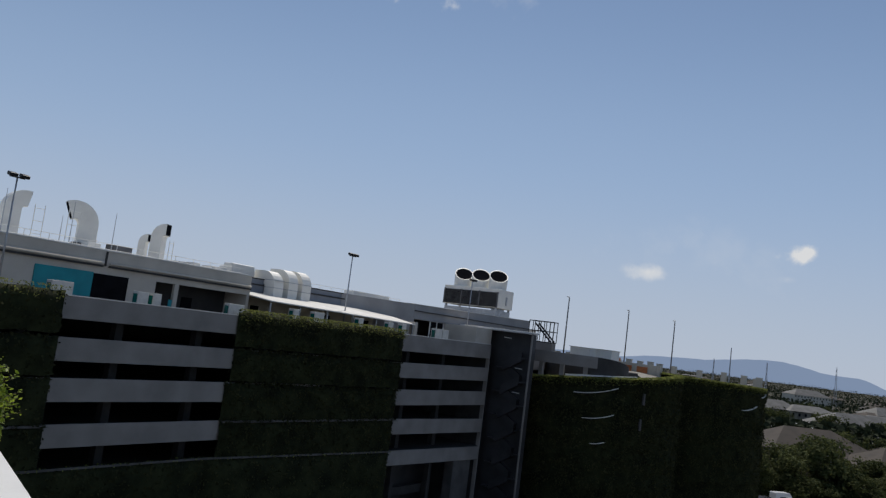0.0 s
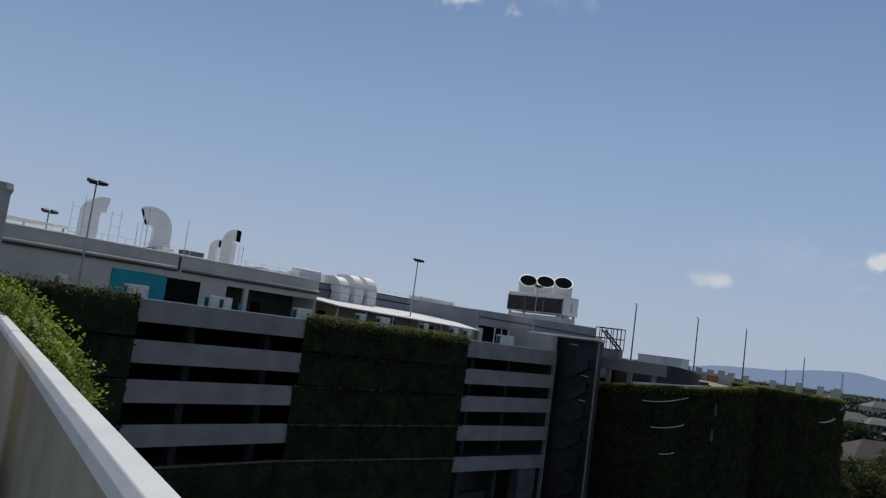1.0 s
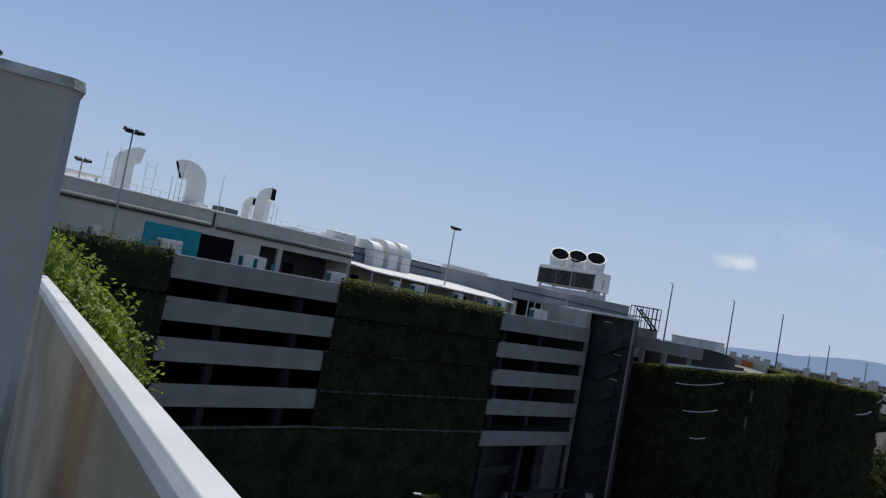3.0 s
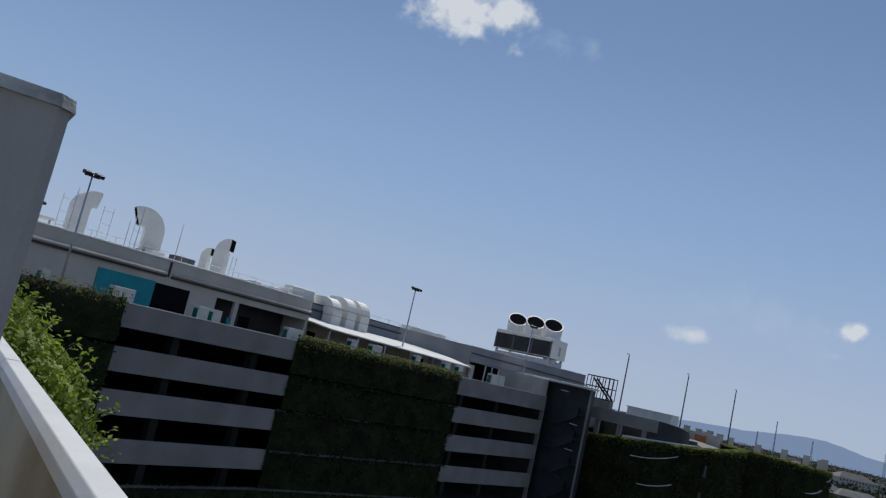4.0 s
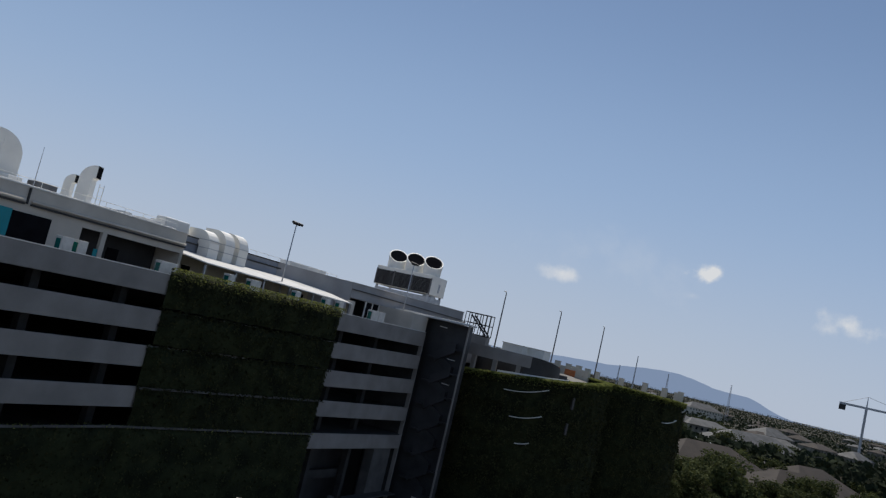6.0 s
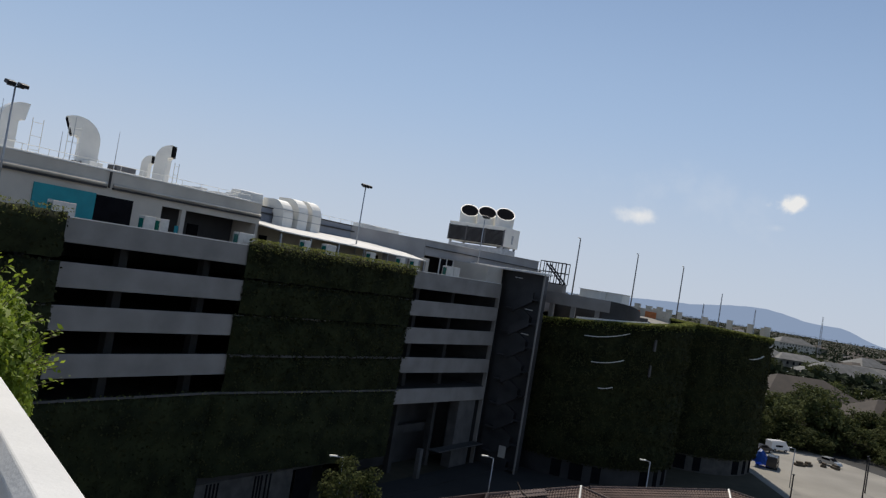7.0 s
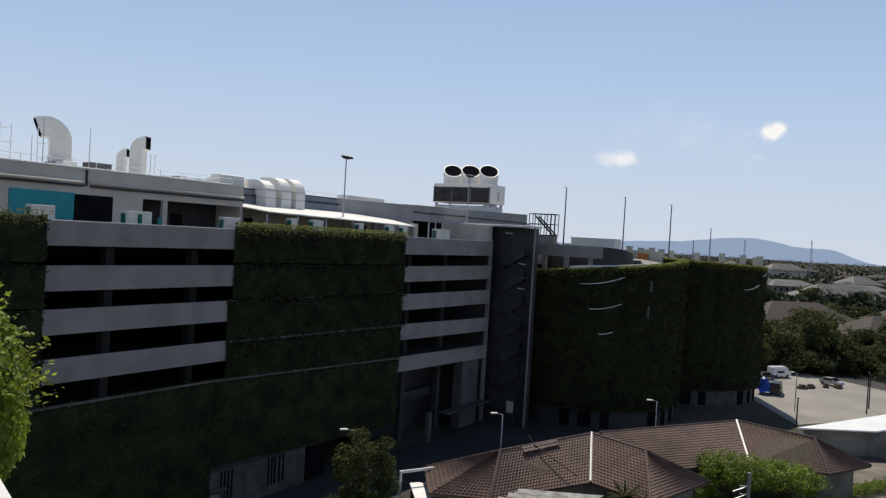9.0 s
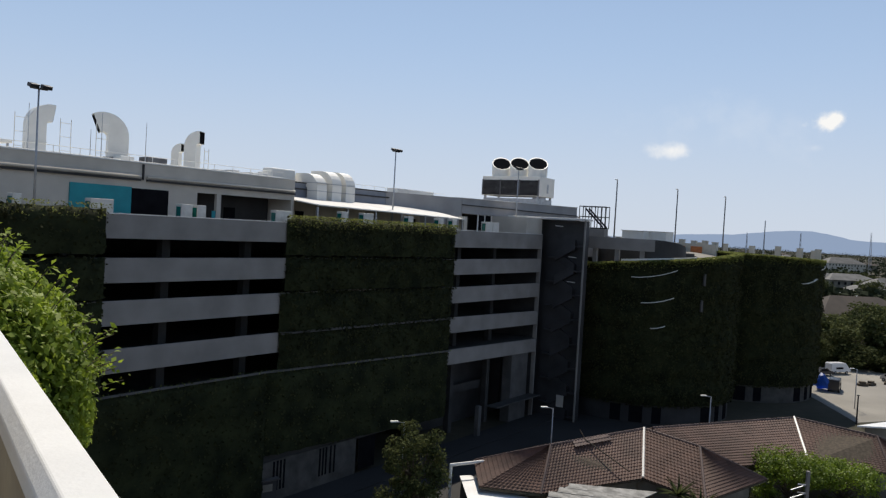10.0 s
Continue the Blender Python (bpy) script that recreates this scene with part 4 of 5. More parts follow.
def ramp_top():
    """What stands on the round ramps: curved parapets, a pale ramp floor, small pillars and boxes."""
    C1 = pose(27.6, 115.8, 0)
    ob = thing("ramp_deck", C1, "pale curved ramp deck with a grey curved parapet", "car park ramp")
    bm = bmesh.new()
    curved_band(bm, 12.25, 12.6, radians(172), radians(262), 22.3, 23.85, 30)
    part("curved_parapet", bm, CONCRETE, ob, "grey curved parapet")
    bm = bmesh.new()
    prev = None
    for k in range(17):
        a, r = radians(258 + 44 * k / 16), 12.45 - 4.9 * (k / 16) ** 1.3
        top = 23.85 - 1.25 * (k / 16) ** 2
        row = [bm.verts.new((rr * math.cos(a), rr * math.sin(a), z)) for rr, z in ((r, 20.4), (r, top), (r - 0.3, top), (r - 0.3, 20.4))]
        if prev:
            for j in range(4):
                bm.faces.new((prev[j], row[j], row[(j + 1) % 4], prev[(j + 1) % 4]))
        prev = row
    # The inward turn is coloured dark as the parapet's shaded inner face.
    part("spiral_parapet", bm, DARK, ob, "grey parapet spiralling into the ramp")
    bm = bmesh.new()
    curved_band(bm, 12.3, 12.55, radians(243), radians(288), 20.6, 21.15, 24, 0.75)
    part("ramp_kerb", bm, COPING, ob, "pale ramp edge")
    for a in (38, 52, 60):
        bm = bmesh.new()
        box(bm, 12.05, 12.18, -1.0, 1.0, 22.05, 23.2)
        o = part("parapet_panel", bm, ORANGE, ob, "faded orange panel")
        o.rotation_euler = (0, 0, radians(a))
    bm = bmesh.new()
    curved_band(bm, 7.5, 12.3, radians(170), radians(400), 18.6, 18.9, 50, 3.4)
    part("ramp_floor", bm, PALEGROUND, ob)
    bm = bmesh.new()
    curved_band(bm, 12.2, 12.5, radians(20), radians(130), 22.0, 23.6, 30)
    part("rear_parapet", bm, CREAM, ob)
    for k in range(6):
        a = radians(180 + 15 * k)
        bm = bmesh.new()
        box(bm, 12.0, 12.4, -0.3, 0.3, 18.6, 22.3)
        o = part("stub_column", bm, CONCRETE, ob)
        o.rotation_euler = (0, 0, a)
    bm = bmesh.new()
    curved_band(bm, 0.4, 12.2, radians(60), radians(190), 22.2, 22.5, 30)
    part("upper_deck", bm, PALEGROUND, ob)
    bm = bmesh.new()
    tube(bm, (0, 0, 0), (0, 0, 22.2), 6.8, sides=40)
    part("drum_core", bm, SOFFIT, ob)


def pillar_box(x, y, z, w, h, mat, label, name="planter_box", cat="planter", group="boxes along the ramp"):
    ob = thing(name, pose(x, y, z, 0, 0, 56), label, cat, group)
    bm = bmesh.new()
    box(bm, -w / 2, w / 2, -w / 2, w / 2, 0, h, bevel=0.04)
    part("block", bm, mat, ob)
    part("cap", boxes((-w * 0.55, w * 0.55, -w * 0.55, w * 0.55, h, h + 0.08)), mat, ob)


top_storey()
gooseneck(3.0, 14, 27.2, 31.8, 1.35, 1.3, 1, -12, "tall white exhaust duct with a bent mouth", 105)
gooseneck(10.2, 14, 27.2, 32.0, 1.65, 1.45, -1, -26, "large white exhaust duct with a bent mouth", 118)
gooseneck(18.0, 14, 27.2, 31.55, 1.15, 1.1, 1, -62, "white exhaust duct with a bent mouth", 95)
gooseneck(18.15, 16.5, 27.2, 30.45, 0.75, 0.72, 1, -62, "small white exhaust duct with a bent mouth", 95)
service_frame(7.6, 13, 27.2, 4.0, 1.2)
service_frame(4.5, 13, 27.2, 3.6, 0.9)
service_frame(0.9, 13, 27.2, 3.6, 0.9)
service_frame(18.6, 13, 27.2, 2.8, 0.5)
for u, n, h in ((0.9, 11, 4.2), (6.2, 10, 4.2), (6.5, 12, 3.0), (11.6, 12, 4.2)):
    rod(u, n, 27.2, h)
floodlight_mast(PARK @ pose(-3.3, 2.0, 22.6), 8.7)
floodlight_mast(PARK @ pose(35.8, 3.8, 22.6), 9.0)
floodlight_mast(PARK @ pose(61.0, 3.2, 22.6), 9.4)
for x, y, z, h in ((24.4, 122.8, 22.5, 10.0), (37.5, 136.9, 20.8, 11.65), (47.0, 141.0, 20.8, 11.05)):
    arm_lamp(pose(x, y, z, 0, 0, 236), h, "slim grey lamp post on the ramp deck", "ramp lamp posts", 0.25)
for u, w in ((-5.1, 0.55), (0.05, 1.7), (7.3, 1.0), (8.75, 0.8), (16.8, 1.8), (28.1, 1.45), (25.0, 0.8), (35.2, 0.8), (40.6, 0.9), (43.3, 0.8), (50.4, 1.5), (52.0, 1.4)):
    ac_unit(u, 1.5, w, h=1.95 if u < 24 else 2.25)
cooling_tower()
for u, zt in ((28.2, 28.3), (30.4, 28.7), (32.5, 28.75)):
    bent_duct(u + 0.6, 8.1, 25.9, zt, 1.4)
for a, b, n, z, hh in ((24.4, 27.6, 10, 27.2, 1.6), (26.0, 31.0, 12.5, 27.2, 1.35)):
    bm = bmesh.new()
    box(bm, a, b, n, n + 1.4, z + 0.35, z + hh, bevel=0.15)
    box(bm, a + 0.4, a + 0.6, n + 0.1, n + 1.3, z, z + 0.4)
    box(bm, b - 0.6, b - 0.4, n + 0.1, n + 1.3, z, z + 0.4)
    solid("flat_duct", bm, WHITE, PARK, "flat white air duct lying along the roof", "air duct", "flat roof ducts")
for u, n, w, h in ((17.0, 9, 2.4, 0.75), (20.2, 8, 1.2, 0.7), (21.8, 10, 2.0, 0.9), (17.8, 8, 0.8, 0.8), (45, 10.5, 7.5, 1.05), (56, 9, 6, 0.7), (64, 8, 5, 0.8)):
    ob = thing("roof_plant", PARK @ pose(u, n, 27.2), "low pale plant casing on the roof", "roof plant", "low plant casings")
    bm = bmesh.new()
    box(bm, 0, w, 0, 1.6, 0.15, h, bevel=0.04)
    part("casing", bm, ROOFSHEET, ob)
    part("skid", boxes((0.1, w - 0.1, 0.1, 1.5, 0, 0.15)), BLACK, ob)
for u, w, h, mm, lab in ((12.0, 2.0, 1.35, LOUVRE, "low dark vent casing beside the exhaust"), (9.4, 1.3, 1.2, WHITE, "white sheet cover at the exhaust's foot")):
    ob = thing("roof_vent", PARK @ pose(u, 12.2, 27.2), lab, "roof vent", "low roof vents")
    part("casing", boxes((0, w, 0, 1.3, 0.1, h), bevel=0.06), mm, ob)
    part("skid", boxes((0.1, w - 0.1, 0.1, 1.2, 0, 0.1)), BLACK, ob)
ob = thing("roof_shelter", PARK @ pose(-7, 20, 27.2), "white flat-roofed shelter on the roof", "shelter")
part("roof", boxes((0, 11.4, 0, 3, 1.7, 1.95), bevel=0.04), WHITE, ob)
for x in (0.2, 3.8, 7.4, 11.0):
    part("post", boxes((x, x + 0.14, 0.1, 0.24, 0, 1.7)), GALV, ob)
steel_stair()
roof_rail(-20, 22, 5.9, 27.2, "thin pale railing along the roof edge")
roof_rail(34, 54, 9.9, 27.2, "thin pale railing along the rear roof edge")
roof_rail(86, 94, 15.4, 27.2, "thin pale railing beside the cooling tower")
ramp_drum(27.6, 115.8, 13, 20.25, 22.45, 21, "round ramp drum clad in dark ivy with sunlit rim",
          [(250, 275, 19.2, 0.3), (256, 274, 16.0, 0.3), (262, 270, 12.8, 0.3)], DARK)
ramp_drum(47.7, 134.8, 13, 22.6, 21.9, 22, "second round ramp drum clad in dark ivy", [(318, 331, 20.9, 0.12), (296, 312, 18.7, 0.06)], PALEWALL)
ramp_top()
for a, z in ((292, 18.3), (291, 14.9), (352, 17.2)):
    bm = bmesh.new()
    box(bm, 13.0, 13.3, -0.14, 0.14, z, z + 1.5)
    solid("ramp_post", bm, COLUMNGREY, pose(27.6, 115.8, 0, 0, 0, a), "pale concrete post showing through the ivy", "post", "posts in the ivy")
bm = bmesh.new()
tube(bm, (0, 0, 20.2), (0, 0, 20.8), 12.4, sides=48)
tube(bm, (0, 0, 0), (0, 0, 20.3), 6.5, sides=32)
solid("ramp_slab", bm, PALEGROUND, pose(47.7, 134.8, 0), "pale concrete top of the second ramp", "car park ramp")
bm = bmesh.new()
box(bm, 70.2, 125, -1.5, 40, 20.9, 22.5)
box(bm, 72, 124, 2, 28, 0, 20.9)
solid("rear_deck", bm, CONCRETE, PARK, "grey concrete parking deck behind the ramps", "building")
for x, y, z, w, h, mm, lab in ((26.6, 117.4, 22.5, 3.2, 1.35, WHITE, "white service cabin on the deck"), (30.0, 118.0, 22.5, 3.2, 1.4, WHITE, "white service cabin on the deck")):
    pillar_box(x, y, z, w, h + 1.1, mm, lab, "service_cabin", "cabin", "cabins on the deck")
rngp = random.Random(3)
for k in range(14):
    a = radians(24 + 9.0 * k)
    mm, lab = (ORANGE, "orange painted box on the ramp parapet") if k in (4, 6) else (CREAM, "cream concrete pillar along the ramp parapet")
    pillar_box(27.6 + 12.7 * math.cos(a), 115.8 + 12.7 * math.sin(a), 22.4, 0.8, 1.4 + 0.5 * rngp.random(), mm, lab, "deck_pillar", "pillar", "pillars along the ramp")
for k in range(9):
    a = radians(-28 + 22 * k)
    pillar_box(47.7 + 12.0 * math.cos(a), 134.8 + 12.0 * math.sin(a), 20.8, 0.9, 2.6 + 0.5 * rngp.random(), CREAM, "cream concrete pillar along the ramp parapet", "deck_pillar", "pillar", "pillars along the ramp")

# ---- the ground, the street and the houses ----
def flat(name, pts, z, mat, label, category):
    bm = bmesh.new()
    hi = [bm.verts.new((x, y, z)) for x, y in pts]
    lo = [bm.verts.new((x, y, -0.3)) for x, y in pts]
    bm.faces.new(hi), bm.faces.new(lo[::-1])
    for k in range(len(pts)):
        bm.faces.new((lo[k], lo[(k + 1) % len(pts)], hi[(k + 1) % len(pts)], hi[k]))
    return solid(name, bm, mat, I, label, category, kind="structure")


solid("ground", boxes((-4500, 4500, -1500, 4900, -1, 0)), EARTH, I, "dry earth and rough grass to the horizon", "ground", kind="structure")
bm = bmesh.new()
box(bm, -80, 118, -14, -3.2, -0.2, 0.04)
solid("road", bm, ASPHALT, PARK, "dark asphalt service road below the car park", "road", kind="structure")
bm = bmesh.new()
box(bm, -80, 64, -3.2, 0.1, -0.2, 0.16, bevel=0.02)
solid("pavement", bm, ASPHALT, PARK, "grey concrete pavement along the car park", "pavement", kind="structure")
flat("yard", [(57.5, 112), (76, 119.5), (96, 131), (92, 143), (84, 166), (70, 158), (60, 140)], 0.05, PALEGROUND, "pale sunlit concrete yard", "ground")
flat("side_road", [(84, 166), (92, 143), (96, 131), (130, 142), (128, 150), (101, 152), (92, 176)], 0.045, ASPHALT, "grey road beyond the yard", "road")


def tiled_face(bm, a, b, c, d, tw=0.36, th=0.42):
    """Rounded roof tiles over the slope a, b (eaves) and c, d (ridge, above b and a)."""
    a, b, c, d = map(Vector, (a, b, c, d))
    cols = max(2, int(max((b - a).length, (c - d).length) / tw))
    rows = max(2, int(max((d - a).length, (c - b).length) / th))
    nrm = (b - a).cross(d - a)
    if nrm.length < 1e-4:
        nrm = (b - a).cross(c - a)
    nrm.normalize()
    if nrm.z < 0:
        nrm = -nrm

    def at(u, v):
        return (a * (1 - u) + b * u) * (1 - v) + (d * (1 - u) + c * u) * v

    for j in range(rows):
        v0, v1 = j / rows, (j + 1.12) / rows
        for i in range(cols):
            lo, hi = [], []
            for s, h in ((0, 0.0), (0.5, 0.075), (1, 0.0)):
                lo.append(bm.verts.new(at((i + s) / cols, v0) + nrm * (h + 0.05)))
                hi.append(bm.verts.new(at((i + s) / cols, min(v1, 1.0)) + nrm * h))
            bm.faces.new((lo[0], lo[1], hi[1], hi[0]))
            bm.faces.new((lo[1], lo[2], hi[2], hi[1]))
            f = bm.verts.new(at((i + 0.5) / cols, v0) - nrm * 0.02)
            bm.faces.new((lo[0], lo[1], f)), bm.faces.new((lo[1], lo[2], f))


def under(bm, *pts):
    """A thin sheet just below a slope."""
    vs = [bm.verts.new(Vector(p) - Vector((0, 0, 0.05))) for p in pts]
    lo = [bm.verts.new(Vector(p) - Vector((0, 0, 0.2))) for p in pts]
    bm.faces.new(vs), bm.faces.new(lo[::-1])
    for k in range(len(pts)):
        bm.faces.new((vs[k], vs[(k + 1) % len(pts)], lo[(k + 1) % len(pts)], lo[k]))


def tiled_house(name, slopes, ridges, valleys, walls, label):
    ob = thing(name, I, label, "house", "tiled houses")
    for q in slopes:
        bm = bmesh.new()
        tiled_face(bm, *q)
        tagged(part("roof_tiles", bm, TILE, ob, "brown rounded roof tiles"), kind="stuff")
        bm = bmesh.new()
        pts = []
        for p in q:
            if not any((Vector(p) - Vector(o)).length < 0.05 for o in pts):
                pts.append(p)
        under(bm, *pts)
        part("roof_slope", bm, BARK, ob)
    cap = 0.34
    for a, b in ridges:
        a, b = Vector(a), Vector(b)
        n = max(1, int((b - a).length / cap))
        bm = bmesh.new()
        for k in range(n):
            p, q = a.lerp(b, k / n), a.lerp(b, (k + 1.1) / n)
            tube(bm, p + Vector((0, 0, 0.05)), q + Vector((0, 0, 0.02)), 0.13, 0.11, 6)
        part("ridge_tiles", bm, RIDGE, ob)
    for a, b in valleys:
        bm = bmesh.new()
        tube(bm, Vector(a) + Vector((0, 0, 0.12)), Vector(b) + Vector((0, 0, 0.12)), 0.12, sides=5)
        part("valley_flashing", bm, WHITE, ob, "bright metal valley flashing")
    for pts in walls:
        bm = bmesh.new()
        lo = [bm.verts.new((x, y, 0)) for x, y in pts]
        hi = [bm.verts.new((x, y, 3.75)) for x, y in pts]
        for k in range(len(pts)):
            bm.faces.new((lo[k], lo[(k + 1) % len(pts)], hi[(k + 1) % len(pts)], hi[k]))
        bm.faces.new(hi)
        part("wall_shell", bm, TOWNWALL, ob)
    return ob


A, P1, P2 = (9.1, 66.7, 6.3), (18.5, 73.6, 6.5), (22.0, 68.3, 6.5)
L, E0, E1, V1, V2, R2 = (2.9, 68.8, 4.0), (3.2, 63.5, 3.5), (8.0, 62.6, 3.5), (17.1, 67.3, 3.8), (20.8, 62.4, 3.8), (28.2, 69.2, 3.8)
house = tiled_house("house", [
    (E1, V1, P1, A), (E0, E1, A, A), (L, E0, A, A), (V1, V2, P2, P1), (V2, R2, P2, P2), (R2, (24.6, 76.5, 3.8), P1, P2), ((24.0, 79.5, 3.8), L, A, P1)],
    [(A, P1), (A, E1), (A, L), (P1, P2), (P2, V2), (P2, R2)], [(P1, V1)],
    [[(4.2, 64.3), (8.2, 63.5), (16.8, 68.0), (20.6, 63.4), (26.8, 69.3), (22.5, 77), (5, 69)]],
    "low house with brown tiled hip roofs")
# a low dormer strip on the rear ridge
bm = bmesh.new()
tiled_face(bm, (11.3, 67.5, 6.05), (14.9, 70.2, 6.15), (14.6, 70.7, 6.55), (11.1, 68.2, 6.4))
part("roof_vent_strip", bm, RIDGE, house)
# Plain bark-coloured tubes for the dark vine on the roof.
bm = bmesh.new()
tube(bm, (12.2, 68.9, 6.5), (15.8, 66.6, 4.5), 0.05, sides=6)
tube(bm, (12.3, 69.1, 6.5), (11.9, 69.4, 7.1), 0.04, sides=6)
part("roof_vine", bm, BARK, house)
A3, Q1, Q2 = (19.7, 75.3, 6.2), (35.9, 82.3, 6.5), (41.6, 77.0, 6.3)
F1, V3, Q3, E3 = (23.2, 71.4, 3.8), (34.6, 75.6, 3.8), (41.2, 73.4, 3.8), (47.6, 77.2, 3.8)
tiled_house("house", [(F1, V3, Q1, A3), (V3, Q3, Q2, Q1), (Q3, E3, Q2, Q2), (E3, (43, 86, 3.8), Q1, Q2), ((40, 88, 3.8), (16.5, 80, 3.8), A3, Q1)],
            [(A3, Q1), (Q1, Q2), (Q2, Q3), (Q2, E3)], [(Q1, V3)], [[(24, 72.6), (34.5, 76.6), (40.9, 74.4), (46, 77.4), (41, 86), (20, 80)]],
            "low house with brown tiled hip roofs behind the garden")


def shed(name, roof, z, mat, label, wall_mat, thick=0.18):
    """A plain low building under one flat sheet roof."""
    ob = thing(name, I, label, "shed", "low sheds")
    bm = bmesh.new()
    hi = [bm.verts.new((x, y, zz)) for x, y, zz in roof]
    lo = [bm.verts.new((x, y, zz - thick)) for x, y, zz in roof]
    bm.faces.new(hi), bm.faces.new(lo[::-1])
    for k in range(len(roof)):
        bm.faces.new((lo[k], lo[(k + 1) % len(roof)], hi[(k + 1) % len(roof)], hi[k]))
    part("roof", bm, mat, ob)
    cx, cy = sum(p[0] for p in roof) / len(roof), sum(p[1] for p in roof) / len(roof)
    bm = bmesh.new()
    w = [(cx + (x - cx) * 0.94, cy + (y - cy) * 0.94, zz - thick) for x, y, zz in roof]
    lo = [bm.verts.new((x, y, 0)) for x, y, zz in w]
    hi = [bm.verts.new(p) for p in w]
    for k in range(len(w)):
        bm.faces.new((lo[k], lo[(k + 1) % len(w)], hi[(k + 1) % len(w)], hi[k]))
    bm.faces.new(hi)
    part("wall_shell", bm, wall_mat, ob)
    return ob, w


s, w = shed("long_shed", [(49.0, 95.2, 3.3), (59.2, 95.4, 3.3), (88, 113.5, 3.4), (80.5, 114.0, 3.5)], 3.3, BRIGHTROOF, "long low white shed with a bright sheet roof", TOWNWALL)
shed("side_shed", [(66.0, 93.6, 3.0), (68.6, 89.6, 3.0), (84.0, 101.5, 3.0), (79.0, 104.0, 3.1)], 3.0, BRIGHTROOF, "low open shed with a bright sheet roof", TOWNWALL, 0.1)
flat("dirt_yard", [(40, 78), (48, 90), (58, 96), (92, 118), (112, 128), (110, 100), (70, 70), (50, 64)], 0.03, DUST, "dusty bare earth round the sheds", "ground")
a, b = Vector(w[1]), Vector(w[2])
for k, (f, ww, z0, z1) in enumerate(((0.06, 0.9, 1.0, 2.3), (0.14, 1.1, 0.0, 2.2), (0.22, 0.9, 1.0, 2.3), (0.32, 0.9, 1.0, 2.3), (0.42, 1.0, 0, 2.2), (0.55, 0.9, 1.0, 2.3), (0.7, 0.9, 1.0, 2.3))):
    d = (b - a).normalized()
    p = a.lerp(b, f)
    bm = bmesh.new()
    box(bm, 0, ww, -0.06, 0.02, z0, z1)
    o = part("window" if z0 else "door", bm, BLACKISH, s)
    o.matrix_basis = Matrix.Translation((p.x, p.y, 0)) @ Matrix.Rotation(math.atan2(d.y, d.x), 4, "Z")
shed("lean_to", [(8.2, 60.6, 3.9), (13.6, 59.5, 3.8), (17.2, 63.0, 4.1), (10.6, 63.8, 4.1)], 3.9, OLDSHEET, "lean-to with a worn pale sheet roof", BARK, 0.08)
rngs = random.Random(8)
for k in range(4):
    for j in range(3):
        u, v = k / 4 + rngs.uniform(0, .03), j / 3
        o = part("roof_sheet", boxes((-0.1, 1.25 + 0.3 * rngs.random(), 0, 1.15, 0, 0.02)), OLDSHEET, bpy.data.objects["lean_to"])
        o.matrix_basis = pose(8.4 + 5.2 * u + 2.6 * v, 60.75 - 1.0 * u + 3.0 * v, 3.94 + 0.14 * v - 0.06 * u + 0.02 * rngs.random(), 1.5, 0, -12 + rngs.uniform(-6, 6))
shed("carport", [(1.7, 67.6, 3.0), (2.6, 67.9, 3.0), (7.7, 62.4, 3.0), (2.3, 61.7, 3.0)], 3.0, BRIGHTROOF, "bright white awning over a small yard", DARK, 0.06)
bm = bmesh.new()
pts = [(2.35, 61.66), (7.6, 62.3), (9.0, 59.8), (2.3, 58.4)]
hi, lo = [bm.verts.new((x, y, 2.97)) for x, y in pts], [bm.verts.new((x, y, 2.92)) for x, y in pts]
bm.faces.new(hi), bm.faces.new(lo[::-1])
for k in range(4):
    bm.faces.new((lo[k], lo[(k + 1) % 4], hi[(k + 1) % 4], hi[k]))
for x, y in ((3, 59), (8.3, 60)):
    tube(bm, (x, y, 0), (x, y, 2.93), 0.05, sides=6)
solid("awning_sheet", bm, PALETEAL, I, "pale turquoise plastic awning sheet on posts", "awning")
bm = bmesh.new()
tube(bm, (0.89, 66.5, 0), (0.89, 66.5, 4.25), 0.13, sides=6)
tube(bm, (0.8, 66.45, 4.2), (5.9, 69.2, 4.25), 0.13, sides=6)
tube(bm, (5.84, 69.19, 0), (5.84, 69.19, 4.25), 0.1, sides=6)
solid("pipe_frame", bm, WHITE, I, "white pipe frame beside the house", "frame")


# ---- plants ----
def tree_mesh(seed, height, spread, leaf, count, mat, clumps=26, low=0.3):
    """The parts of one tree: trunk with limbs, and a crown of many leaves in uneven clumps."""
    rng = np.random.default_rng(seed)
    bm = bmesh.new()
    top = Vector((0, 0, height * 0.55))
    tube(bm, (0, 0, 0), top, 0.035 * height * 0.6, 0.02 * height * 0.5, 7)
    P, Nn = [], []
    for k in range(clumps):
        a, f = rng.uniform(0, math.tau), rng.uniform(0, 1)
        rr = spread * (0.25 + 0.75 * math.sqrt(rng.uniform(0, 1))) * (1 - 0.55 * max(0, f - 0.45))
        c = Vector((rr * math.cos(a), rr * math.sin(a), height * (low + (0.93 - low) * f)))
        s = Vector((0, 0, height * rng.uniform(0.25, 0.55)))
        tube(bm, s, s.lerp(c, 0.9), 0.010 * height, 0.004 * height, 5, False)
        n = count // clumps
        d = rng.normal(0, 1, (n, 3))
        d /= np.linalg.norm(d, axis=1, keepdims=True)
        size = spread * rng.uniform(0.22, 0.42)
        P.append(np.array(c) + d * size * rng.uniform(0.45, 1.1, (n, 1)) * np.array([1, 1, 0.75]))
        Nn.append(d + np.array([0, 0, 0.5]))
    return bm, np.concatenate(P), np.concatenate(Nn), rng


